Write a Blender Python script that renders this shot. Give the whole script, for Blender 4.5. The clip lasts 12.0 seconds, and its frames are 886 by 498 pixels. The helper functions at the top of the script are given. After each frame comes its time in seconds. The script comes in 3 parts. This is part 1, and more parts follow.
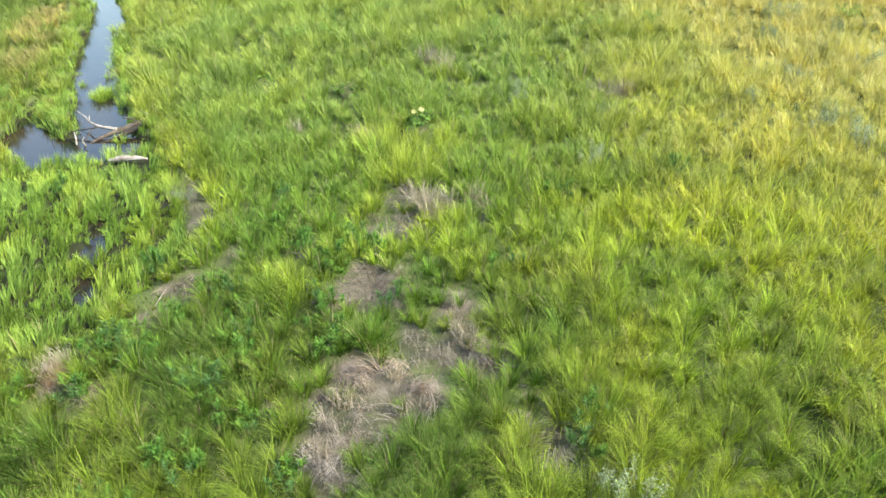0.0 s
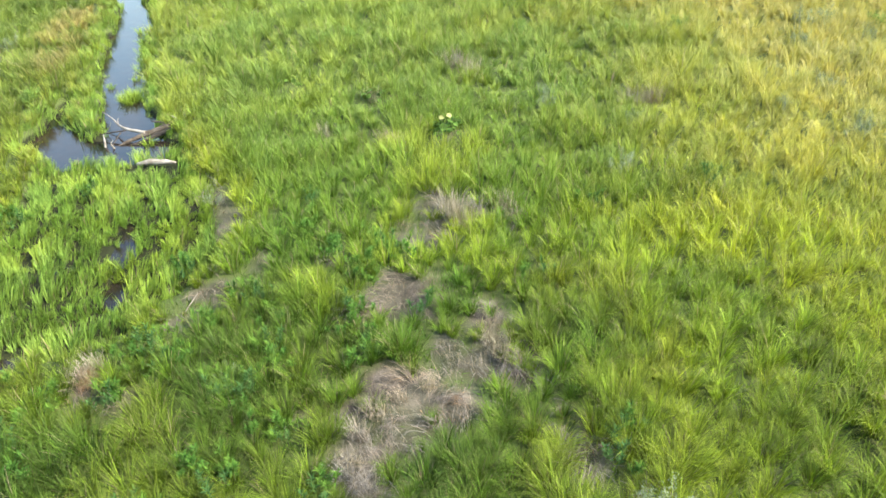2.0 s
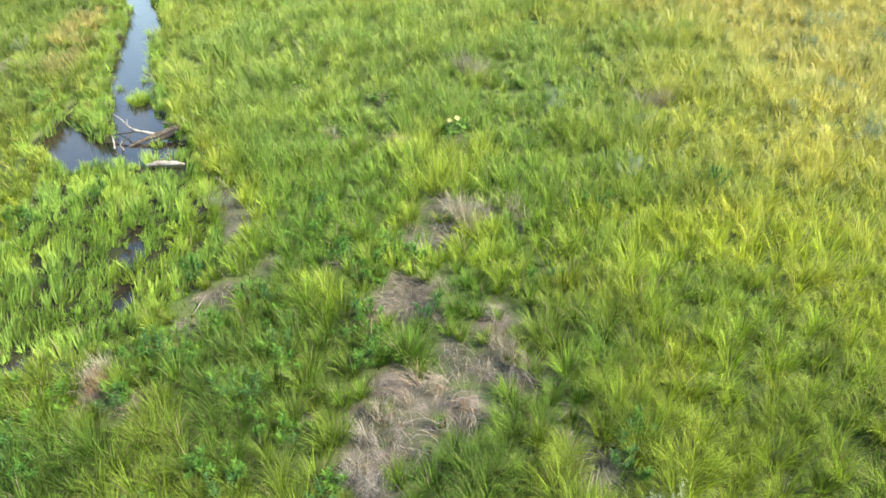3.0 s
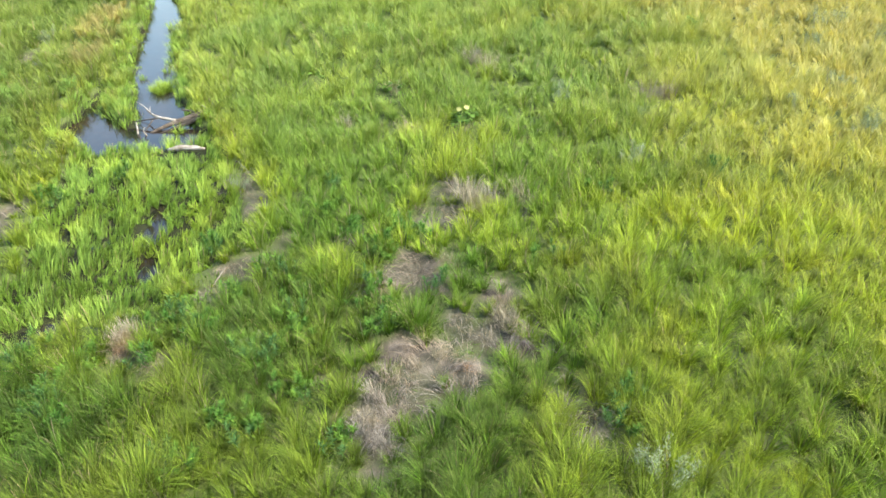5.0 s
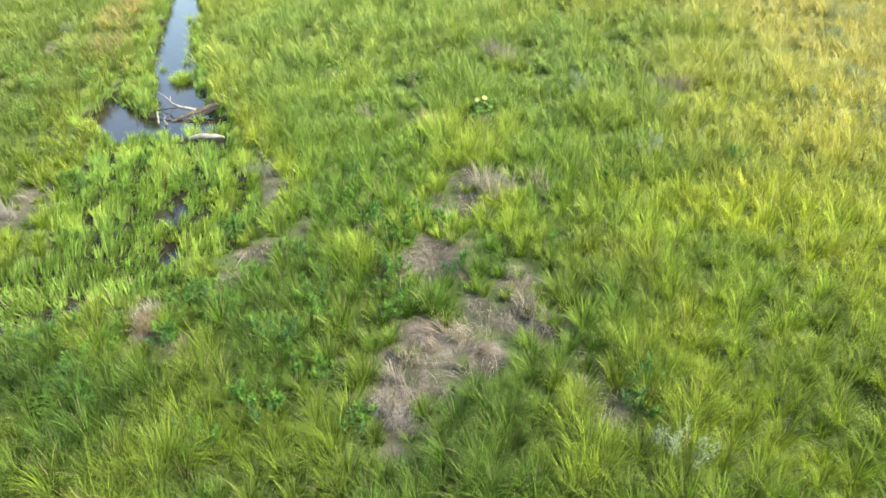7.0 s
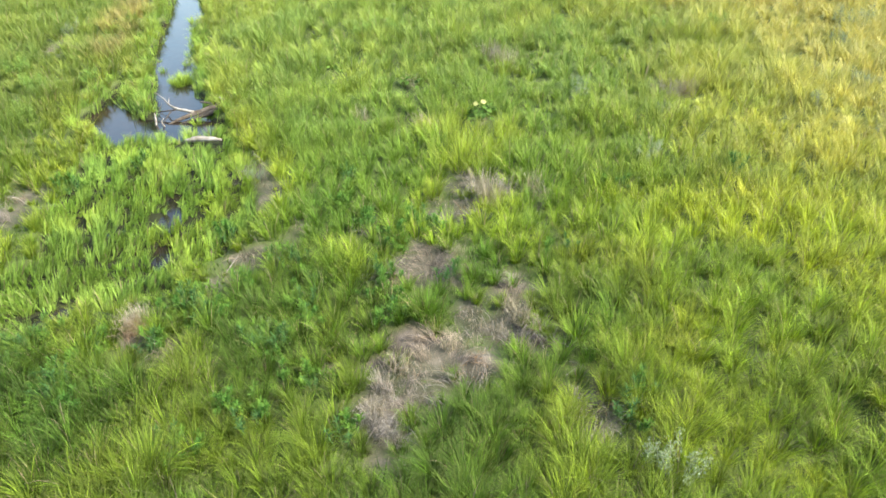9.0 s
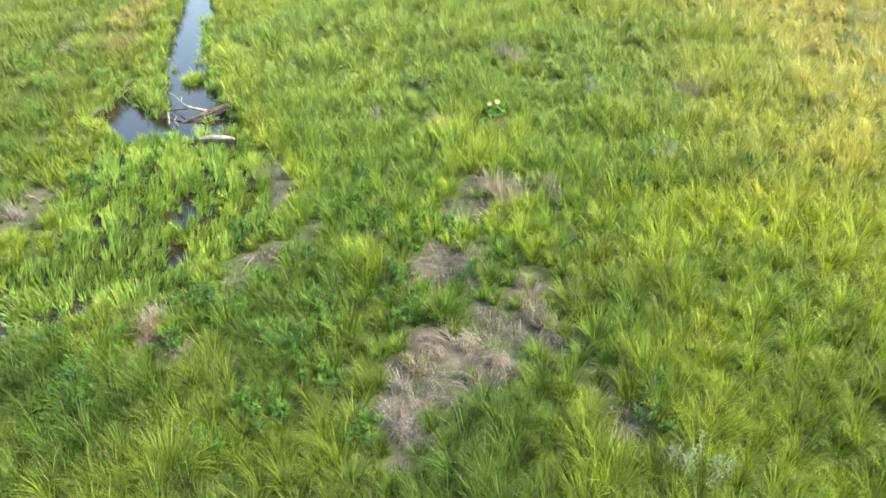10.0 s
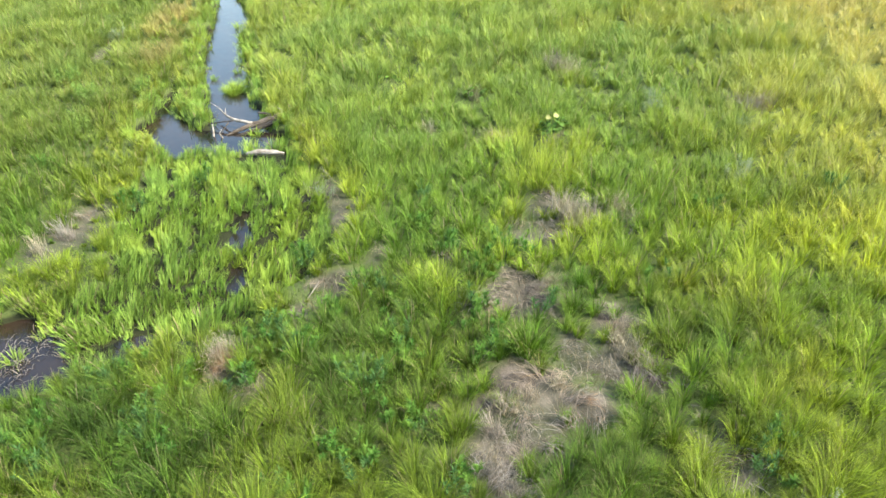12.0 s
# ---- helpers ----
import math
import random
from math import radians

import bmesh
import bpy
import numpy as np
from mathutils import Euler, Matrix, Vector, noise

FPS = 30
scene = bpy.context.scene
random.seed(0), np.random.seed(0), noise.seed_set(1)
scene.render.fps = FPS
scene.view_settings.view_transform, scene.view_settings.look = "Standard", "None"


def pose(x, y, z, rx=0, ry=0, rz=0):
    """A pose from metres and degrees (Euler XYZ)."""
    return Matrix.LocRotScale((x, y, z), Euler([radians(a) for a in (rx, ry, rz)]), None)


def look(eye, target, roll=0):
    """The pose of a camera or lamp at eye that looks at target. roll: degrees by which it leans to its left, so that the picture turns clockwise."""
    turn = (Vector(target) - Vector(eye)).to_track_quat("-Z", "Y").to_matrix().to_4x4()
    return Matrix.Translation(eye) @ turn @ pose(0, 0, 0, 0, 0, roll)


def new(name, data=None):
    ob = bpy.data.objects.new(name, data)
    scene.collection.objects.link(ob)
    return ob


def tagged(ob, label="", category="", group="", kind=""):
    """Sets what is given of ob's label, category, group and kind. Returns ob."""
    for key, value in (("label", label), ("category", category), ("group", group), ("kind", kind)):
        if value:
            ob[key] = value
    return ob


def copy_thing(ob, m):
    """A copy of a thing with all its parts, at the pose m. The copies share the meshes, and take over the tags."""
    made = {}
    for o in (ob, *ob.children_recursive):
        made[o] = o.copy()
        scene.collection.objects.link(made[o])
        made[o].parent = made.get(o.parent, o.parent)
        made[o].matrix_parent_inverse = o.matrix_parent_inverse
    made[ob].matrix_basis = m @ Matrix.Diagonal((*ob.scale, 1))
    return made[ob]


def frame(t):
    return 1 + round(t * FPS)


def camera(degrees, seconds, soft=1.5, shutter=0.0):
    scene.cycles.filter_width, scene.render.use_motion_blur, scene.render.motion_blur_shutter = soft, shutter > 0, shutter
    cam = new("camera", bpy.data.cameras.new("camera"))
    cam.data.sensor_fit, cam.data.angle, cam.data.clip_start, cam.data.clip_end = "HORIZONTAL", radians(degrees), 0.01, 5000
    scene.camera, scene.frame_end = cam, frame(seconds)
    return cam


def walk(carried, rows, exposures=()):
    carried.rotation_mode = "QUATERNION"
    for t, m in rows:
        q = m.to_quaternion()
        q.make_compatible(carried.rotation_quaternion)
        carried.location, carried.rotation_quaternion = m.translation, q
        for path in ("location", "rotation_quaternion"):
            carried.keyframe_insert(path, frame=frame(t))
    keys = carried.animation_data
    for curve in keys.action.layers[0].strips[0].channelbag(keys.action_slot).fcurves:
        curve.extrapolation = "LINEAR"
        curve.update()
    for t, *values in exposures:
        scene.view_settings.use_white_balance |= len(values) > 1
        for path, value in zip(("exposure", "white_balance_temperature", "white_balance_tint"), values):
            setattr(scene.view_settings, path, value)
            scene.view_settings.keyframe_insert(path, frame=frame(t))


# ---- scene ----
# the camera: a small drone about twelve metres over a wet meadow, looking down at it
cam = camera(64.1, 12.0, soft=1.6)
METRES, EYE, TILT, LEAN, TURN = 6.2, 12.0, -33.66, -0.33, 0.0
ROWS = [
    (0.0, 0.0, 0.0, 0.0, -0.01, -0.36, 2.32),
    (0.5, -0.0172, 0.001, 0.0049, 0.27, -0.33, 2.12),
    (1.0, -0.0359, 0.0035, 0.0135, 0.56, -0.32, 1.93),
    (1.5, -0.057, 0.0101, 0.0265, 0.87, -0.29, 1.82),
    (2.0, -0.0732, 0.0201, 0.0372, 1.16, -0.23, 1.65),
    (2.5, -0.081, 0.0266, 0.0454, 1.41, -0.18, 1.5),
    (4.5, -0.0664, -0.0718, -0.0135, 2.38, 0.04, 0.83),
    (5.0, -0.0565, -0.1468, -0.0673, 2.58, 0.03, 0.6),
    (5.5, -0.0593, -0.1989, -0.1131, 2.83, 0.01, 0.41),
    (6.0, -0.0712, -0.2104, -0.135, 3.09, -0.01, 0.27),
    (6.5, -0.0832, -0.1989, -0.1443, 3.32, -0.02, 0.14),
    (7.0, -0.0893, -0.1643, -0.1307, 3.54, -0.01, 0.08),
    (9.0, -0.0293, -0.1183, -0.1128, 4.09, 0.18, -0.37),
    (9.5, -0.0405, -0.1218, -0.1159, 4.26, 0.16, -0.51),
    (10.0, -0.0906, -0.1157, -0.1097, 4.37, 0.14, -0.69),
    (10.5, -0.2097, -0.0988, -0.0935, 4.58, 0.07, -0.78),
    (11.0, -0.307, -0.0606, -0.0624, 4.8, 0.01, -0.74),
    (11.5, -0.3687, -0.0141, -0.025, 4.92, 0.06, -0.79),
    (12.0, -0.4085, 0.0223, 0.0067, 5.0, 0.11, -0.87),
]
walk(cam, [(t, pose(0, 0, EYE, TILT, LEAN, TURN) @ pose(METRES * x, METRES * y, METRES * z, 90 + pitch, roll, yaw)) for t, x, y, z, yaw, pitch, roll in ROWS])

# ---- world and light: soft daylight under thin high cloud ----
world = bpy.data.worlds.new("sky")
scene.world = world
world.use_nodes = True
wn = world.node_tree
sky = wn.nodes.new("ShaderNodeTexSky")
sky.sky_type = "NISHITA"
sky.sun_disc = False
sky.sun_elevation = radians(43)
sky.sun_rotation = radians(103)
sky.air_density, sky.dust_density, sky.ozone_density = 1.6, 1.0, 2.5
wn.links.new(sky.outputs[0], wn.nodes["Background"].inputs[0])
wn.nodes["Background"].inputs[1].default_value = 0.14
sun_data = bpy.data.lights.new("sun", "SUN")
sun_data.energy, sun_data.angle, sun_data.color = 4.4, radians(7), (1.0, 0.95, 0.85)
sun = new("sun", sun_data)
sun.matrix_world = look((31, -7, 30), (0, 0, 0))
scene.view_settings.exposure = 2.05


# ---- materials ----
def material(name, rough=0.7, spec=0.3):
    m = bpy.data.materials.new(name)
    m.use_nodes = True
    b = m.node_tree.nodes["Principled BSDF"]
    b.inputs["Roughness"].default_value = rough
    b.inputs["Specular IOR Level"].default_value = spec
    return m, m.node_tree, b


def noise_node(nt, scale, detail=4.0, rough=0.6, vector=None):
    n = nt.nodes.new("ShaderNodeTexNoise")
    n.inputs["Scale"].default_value = scale
    n.inputs["Detail"].default_value = detail
    n.inputs["Roughness"].default_value = rough
    if vector is not None:
        nt.links.new(vector, n.inputs["Vector"])
    return n.outputs["Fac"]


def ramp(nt, fac, *stops):
    r = nt.nodes.new("ShaderNodeValToRGB")
    els = r.color_ramp.elements
    while len(els) < len(stops):
        els.new(0.5)
    for e, (p, c) in zip(els, stops):
        e.position, e.color = p, (*c, 1)
    nt.links.new(fac, r.inputs[0])
    return r.outputs[0]


def mix(nt, fac, a, b, kind="MIX"):
    n = nt.nodes.new("ShaderNodeMix")
    n.data_type, n.blend_type = "RGBA", kind
    for value, sock in ((fac, n.inputs[0]), (a, n.inputs[6]), (b, n.inputs[7])):
        if hasattr(value, "is_linked"):
            nt.links.new(value, sock)
        else:
            sock.default_value = value if isinstance(value, float) else (*value, 1)
    return n.outputs[2]


def bump(nt, b, height, strength, distance):
    n = nt.nodes.new("ShaderNodeBump")
    n.inputs["Strength"].default_value, n.inputs["Distance"].default_value = strength, distance
    nt.links.new(height, n.inputs["Height"])
    nt.links.new(n.outputs[0], b.inputs["Normal"])


def position(nt):
    return nt.nodes.new("ShaderNodeNewGeometry").outputs["Position"]


def leaf_material(name, rough, spec, through_light, colour=None):
    """A leaf or blade: its own colour (attribute tint, or one given), varied blade by blade, letting some light through."""
    m, nt, b = material(name, rough, spec)
    geo = nt.nodes.new("ShaderNodeNewGeometry")
    if colour is None:
        at = nt.nodes.new("ShaderNodeAttribute")
        at.attribute_name = "tint"
        base = at.outputs["Color"]
    else:
        base = mix(nt, 1.0, colour, colour)
    rnd = ramp(nt, geo.outputs["Random Per Island"], (0.0, (0.78, 0.80, 0.80)), (0.5, (1.0, 1.0, 1.0)), (1.0, (1.22, 1.16, 1.05)))
    base = mix(nt, 1.0, base, rnd, "MULTIPLY")
    patch = ramp(nt, noise_node(nt, 0.55, 3.0, 0.55, geo.outputs["Position"]), (0.3, (0.78, 0.84, 0.84)), (0.7, (1.2, 1.14, 1.05)))
    base = mix(nt, 1.0, base, patch, "MULTIPLY")
    nt.links.new(base, b.inputs["Base Color"])
    tr = nt.nodes.new("ShaderNodeBsdfTranslucent")
    warm = mix(nt, 1.0, base, (1.08, 1.12, 0.6), "MULTIPLY")
    nt.links.new(warm, tr.inputs["Color"])
    ms = nt.nodes.new("ShaderNodeMixShader")
    ms.inputs[0].default_value = through_light
    nt.links.new(b.outputs[0], ms.inputs[1])
    nt.links.new(tr.outputs[0], ms.inputs[2])
    nt.links.new(ms.outputs[0], nt.nodes["Material Output"].inputs[0])
    return m


GRASS = leaf_material("grass_blades", 0.6, 0.15, 0.38)
STRAW = leaf_material("dead_straw", 0.85, 0.15, 0.12)
HERB = leaf_material("herb_leaves", 0.65, 0.06, 0.3)
SILVER = leaf_material("silver_leaves", 0.75, 0.15, 0.35)


def soil_material():
    m, nt, b = material("wet_soil", 0.85, 0.2)
    p = position(nt)
    c = ramp(nt, noise_node(nt, 1.3, 6, 0.65, p), (0.3, (0.022, 0.018, 0.014)), (0.5, (0.075, 0.063, 0.053)), (0.72, (0.170, 0.146, 0.128)))
    litter = ramp(nt, noise_node(nt, 38, 3, 0.7, p), (0.42, (0.55, 0.55, 0.5)), (0.62, (1.35, 1.25, 1.05)))
    c = mix(nt, 1.0, c, litter, "MULTIPLY")
    moss = ramp(nt, noise_node(nt, 0.35, 4, 0.6, p), (0.42, (0, 0, 0)), (0.62, (0.6, 0.6, 0.6)))
    c = mix(nt, moss, c, (0.040, 0.050, 0.018))
    # moss and fallen green leaves under the grass, none on the bare patches
    grown = nt.nodes.new("ShaderNodeAttribute")
    grown.attribute_name = "grown"
    leaves = ramp(nt, noise_node(nt, 30, 4, 0.7, p), (0.35, (0.020, 0.032, 0.007)), (0.65, (0.085, 0.110, 0.022)))
    c = mix(nt, grown.outputs["Fac"], c, leaves)
    # black peaty mud in the channel, below the meadow's level
    z = nt.nodes.new("ShaderNodeSeparateXYZ")
    nt.links.new(p, z.inputs[0])
    low = nt.nodes.new("ShaderNodeMapRange")
    low.inputs["From Min"].default_value, low.inputs["From Max"].default_value = -0.18, -0.08
    nt.links.new(z.outputs["Z"], low.inputs["Value"])
    c = mix(nt, low.outputs["Result"], mix(nt, 1.0, c, (0.22, 0.2, 0.17), "MULTIPLY"), c)
    nt.links.new(c, b.inputs["Base Color"])
    bump(nt, b, noise_node(nt, 14, 6, 0.7, p), 0.7, 0.05)
    return m


def water_material():
    m, nt, b = material("stream_water", 0.03, 0.6)
    b.inputs["IOR"].default_value = 1.36
    p = position(nt)
    c = ramp(nt, noise_node(nt, 0.7, 4, 0.6, p), (0.35, (0.006, 0.006, 0.006)), (0.75, (0.024, 0.015, 0.009)))
    nt.links.new(c, b.inputs["Base Color"])
    bump(nt, b, noise_node(nt, 2.6, 4, 0.6, p), 0.16, 0.05)
    return m


def wood_material(name, dark, mid, pale):
    m, nt, b = material(name, 0.8, 0.2)
    tc = nt.nodes.new("ShaderNodeTexCoord")
    mp = nt.nodes.new("ShaderNodeMapping")
    mp.inputs["Scale"].default_value = (1.2, 16, 16)
    nt.links.new(tc.outputs["Object"], mp.inputs["Vector"])
    fac = noise_node(nt, 2.0, 6, 0.65, mp.outputs[0])
    c = ramp(nt, fac, (0.3, dark), (0.5, mid), (0.7, pale))
    stain = ramp(nt, noise_node(nt, 3.5, 4, 0.6, tc.outputs["Object"]), (0.35, (0.55, 0.5, 0.45)), (0.6, (1, 1, 1)))
    nt.links.new(mix(nt, 1.0, c, stain, "MULTIPLY"), b.inputs["Base Color"])
    bump(nt, b, fac, 0.6, 0.02)
    return m


SOIL, WATER = soil_material(), water_material()
GREYWOOD = wood_material("weathered_wood", (0.030, 0.024, 0.018), (0.085, 0.068, 0.050), (0.175, 0.145, 0.112))
DARKWOOD = wood_material("wet_wood", (0.014, 0.011, 0.008), (0.04, 0.032, 0.024), (0.09, 0.075, 0.058))
PALEWOOD = wood_material("bleached_wood", (0.11, 0.095, 0.075), (0.24, 0.21, 0.17), (0.38, 0.345, 0.29))

# ---- the lie of the land ----
rng = np.random.default_rng(7)
LATTICE = rng.random((8, 256, 256))


def value_noise(x, y, size, layer):
    """Smooth noise from 0 to 1 with features of that size in metres."""
    u, v = np.asarray(x) / size + 97.3, np.asarray(y) / size + 53.1
    i, j = np.floor(u).astype(int), np.floor(v).astype(int)
    f, g = u - i, v - j
    f, g = f * f * (3 - 2 * f), g * g * (3 - 2 * g)
    t = LATTICE[layer % 8]
    a, b = t[i % 256, j % 256], t[(i + 1) % 256, j % 256]
    c, d = t[i % 256, (j + 1) % 256], t[(i + 1) % 256, (j + 1) % 256]
    return (a * (1 - f) + b * f) * (1 - g) + (c * (1 - f) + d * f) * g


def rough_noise(x, y, size, layer):
    return (value_noise(x, y, size, layer) * 4 + value_noise(x, y, size / 2.1, layer + 1) * 2 + value_noise(x, y, size / 4.3, layer + 2)) / 7


def band(x, y, line):
    """Distance outside (negative: inside) a winding band given as points of x, y and half width."""
    best = np.full(np.shape(x), 1e9)
    for (ax, ay, aw), (bx, by, bw) in zip(line, line[1:]):
        dx, dy = bx - ax, by - ay
        s = np.clip(((x - ax) * dx + (y - ay) * dy) / (dx * dx + dy * dy), 0, 1)
        best = np.minimum(best, np.hypot(x - ax - s * dx, y - ay - s * dy) - (aw + s * (bw - aw)))
    return best


def oval(x, y, cx, cy, rx, ry, turn=0.0):
    """About the distance outside (negative: inside) an oval."""
    c, s = math.cos(radians(turn)), math.sin(radians(turn))
    u, v = (x - cx) * c + (y - cy) * s, -(x - cx) * s + (y - cy) * c
    return (np.hypot(u / rx, v / ry) - 1) * min(rx, ry)


STREAM = [(-31, 66, 1.6), (-24.5, 54, 1.2), (-21.3, 48, 1.05), (-19.6, 42.7, 1.35), (-18.1, 37.3, 1.2), (-16.4, 33, 1.2), (-15.0, 29.8, 1.15), (-13.75, 27.2, 1.45)]
ARM = [(-12.9, 26.3, 1.25), (-13.8, 26.5, 1.4), (-15.6, 26.3, 1.25), (-17.1, 27.2, 1.2), (-17.7, 28.4, 0.8), (-18.1, 29.8, 0.5), (-18.3, 31.5, 0.25)]
BED = [(-13.9, 25.3, 2.6), (-12.5, 21.6, 3.3), (-11.5, 18.5, 3.6), (-11.6, 16.2, 2.7), (-13.2, 14.2, 1.9), (-15.6, 12.9, 1.7), (-19, 12.2, 1.6), (-27, 12.5, 1.6), (-60, 16, 2)]
POOLS = [(-15.5, 12.5, 1.95, 1.75, 12), (-14.7, 13.45, 0.8, 0.6, 10), (-12.7, 12.95, 0.9, 0.35, 22), (-11.1, 19.3, 0.36, 1.4, 12), (-10.55, 16.7, 0.3, 0.9, 12), (-12.6, 18.0, 0.3, 0.12, 20), (-12.35, 13.4, 1.4, 0.42, 24), (-9.6, 14.6, 0.5, 0.2, 30)]
# bare or trodden patches: x, y, radii, turn, how bare
BARE = [(-2.0, 15.75, 1.05, 1.0, 0, 1.0), (-1.35, 15.85, 0.55, 0.55, 0, 0.9), (-2.95, 15.4, 0.5, 0.4, 0, 0.8), (-1.45, 19.3, 0.8, 0.9, 0, 1.0), (-0.9, 20.6, 0.75, 0.8, 0, 0.9),
        (-2.2, 12.3, 0.6, 0.7, 0, 1.0), (-2.5, 11.3, 0.62, 0.75, 0, 1.0), (-2.6, 10.1, 0.6, 0.85, 0, 1.0), (-1.4, 12.1, 0.7, 0.75, 0, 1.0), (-0.5, 11.6, 0.6, 0.6, 0, 0.95), (-1.6, 11.0, 0.55, 0.55, 0, 0.9),
        (-2.3, 9.2, 0.45, 0.7, 0, 0.95), (-0.75, 13.4, 0.35, 0.7, 0, 0.9), (0.4, 14.4, 0.5, 0.95, 0, 1.0), (0.45, 13.1, 0.6, 0.6, 0, 1.0), (1.15, 13.0, 0.5, 0.7, 0, 1.0),
        (2.1, 11.0, 0.3, 0.6, 0, 1.0), (2.2, 10.1, 0.32, 0.5, 0, 1.0), (2.95, 9.35, 0.35, 0.35, -20, 0.9), (-3.9, 11.5, 0.22, 0.25, 0, 0.8)]
BARE += [(-9.4, 12.6, 0.30, 0.6, 0, 0.9), (-16.5, 18.1, 0.75, 1.3, -20, 0.9), (-16.4, 19.7, 0.5, 0.8, 0, 0.8), (-7.95, 19.85, 0.42, 0.95, -15, 1.0), (-9.0, 21.9, 0.4, 0.8, 25, 1.0), (-8.3, 21.0, 0.3, 0.7, 15, 0.9),
         (-7.25, 16.25, 0.62, 0.55, 20, 1.0), (-7.85, 15.2, 0.32, 0.5, -35, 1.0), (-6.2, 17.6, 0.25, 0.5, 0, 0.9), (-4.05, 17.75, 0.3, 0.5, 0, 0.8), (7.7, 29.1, 0.7, 0.5, 0, 0.5), (0.1, 33.7, 0.6, 0.8, 0, 0.7),
         (-14.2, 36.2, 0.4, 0.3, 0, 0.6), (1.3, 19.9, 0.5, 0.7, 0, 0.5), (-24.1, 36.3, 0.5, 1.6, 10, 0.7), (-0.55, 26.3, 0.4, 0.5, 0, 0.7), (15.5, 22.7, 0.5, 0.5, 0, 0.5), (-8.3, 12.0, 0.3, 0.4, 0, 0.8)]


def water_edge(x, y):
    d = np.minimum(band(x, y, STREAM), band(x, y, ARM)) + (rough_noise(x, y, 1.1, 3) - 0.5) * 0.95
    for cx, cy, rx, ry, turn in POOLS:
        d = np.minimum(d, oval(x, y, cx, cy, rx, ry, turn) + (rough_noise(x, y, 0.5 + 0.4 * min(rx, ry), 1) - 0.5) * (0.1 + 0.9 * min(rx, ry)))
    return d


def bed_edge(x, y):
    return band(x, y, BED) + (rough_noise(x, y, 1.4, 2) - 0.5) * 0.9


def bareness(x, y):
    k = np.zeros(np.shape(x))
    wob = (rough_noise(x, y, 0.7, 5) - 0.58) * 0.8
    for cx, cy, rx, ry, turn, how in BARE:
        k = np.maximum(k, how * np.clip(0.5 - (oval(x, y, cx, cy, rx, ry, turn) + wob * min(rx, ry) * 1.6) / 0.3, 0, 1))
    return k * smooth(0.34, 0.48, rough_noise(x, y, 0.75, 1) + 0.10)


def smooth(a, b, v):
    s = np.clip((v - a) / (b - a), 0, 1)
    return s * s * (3 - 2 * s)


WATER_Z = -0.30


def height(x, y):
    x, y = np.asarray(x, float), np.asarray(y, float)
    near = 1 - smooth(60, 110, np.hypot(x, y - 25))
    z = (rough_noise(x, y, 5.0, 0) - 0.5) * 0.28 + (rough_noise(x, y, 0.9, 4) - 0.5) * 0.10 + 0.04
    bed = 1 - smooth(-0.25, 0.3, bed_edge(x, y))
    z = z * (1 - bed) + (-0.255 + (rough_noise(x, y, 0.6, 6) - 0.5) * 0.16) * bed
    wet = 1 - smooth(-0.3, 0.12, water_edge(x, y))
    return (z * (1 - wet) + -0.62 * wet) * near


def grid_mesh(name, xs, ys, zs):
    nx, ny = len(xs), len(ys)
    X, Y = np.meshgrid(xs, ys)
    co = np.stack([X, Y, zs(X, Y)], -1).reshape(-1, 3)
    a = (np.arange(ny - 1)[:, None] * nx + np.arange(nx - 1)[None, :]).ravel()
    quads = np.stack([a, a + 1, a + nx + 1, a + nx], 1)
    me = bpy.data.meshes.new(name)
    me.vertices.add(len(co))
    me.vertices.foreach_set("co", co.ravel())
    me.loops.add(quads.size)
    me.loops.foreach_set("vertex_index", quads.ravel().astype(np.int32))
    me.polygons.add(len(quads))
    me.polygons.foreach_set("loop_start", np.arange(0, quads.size, 4, dtype=np.int32))
    me.update(calc_edges=True)
    me.polygons.foreach_set("use_smooth", np.ones(len(quads), bool))
    return me


def spread(lo, hi, step, far):
    """Even steps from lo to hi, then ever longer ones out to far."""
    mid = list(np.arange(lo, hi + step / 2, step))
    for sign, start in ((-1, lo), (1, hi)):
        d, p, out = step, start, []
        while abs(p - start) < far:
            d *= 1.35
            p += sign * d
            out.append(p)
        mid = out[::-1] + mid if sign < 0 else mid + out
    return np.array(mid)


ground = new("ground", grid_mesh("ground", spread(-36, 26, 0.25, 2500), spread(4, 54, 0.25, 2500), height))
ground.data.materials.append(SOIL)
at = np.empty(len(ground.data.vertices) * 3, np.float32)
ground.data.vertices.foreach_get("co", at)
grown = ground.data.attributes.new("grown", "FLOAT", "POINT")
grown.data.foreach_set("value", (0.9 * (1 - bareness(at[0::3], at[1::3]))).astype(np.float32))
tagged(ground, "dark wet meadow soil with moss and plant litter", "ground", kind="structure")
water = new("water", grid_mesh("water", np.linspace(-75, -5, 9), np.linspace(6, 78, 9), lambda x, y: x * 0 + WATER_Z))
water.data.materials.append(WATER)
tagged(water, "dark still brook water reflecting pale blue sky", "water", kind="structure")


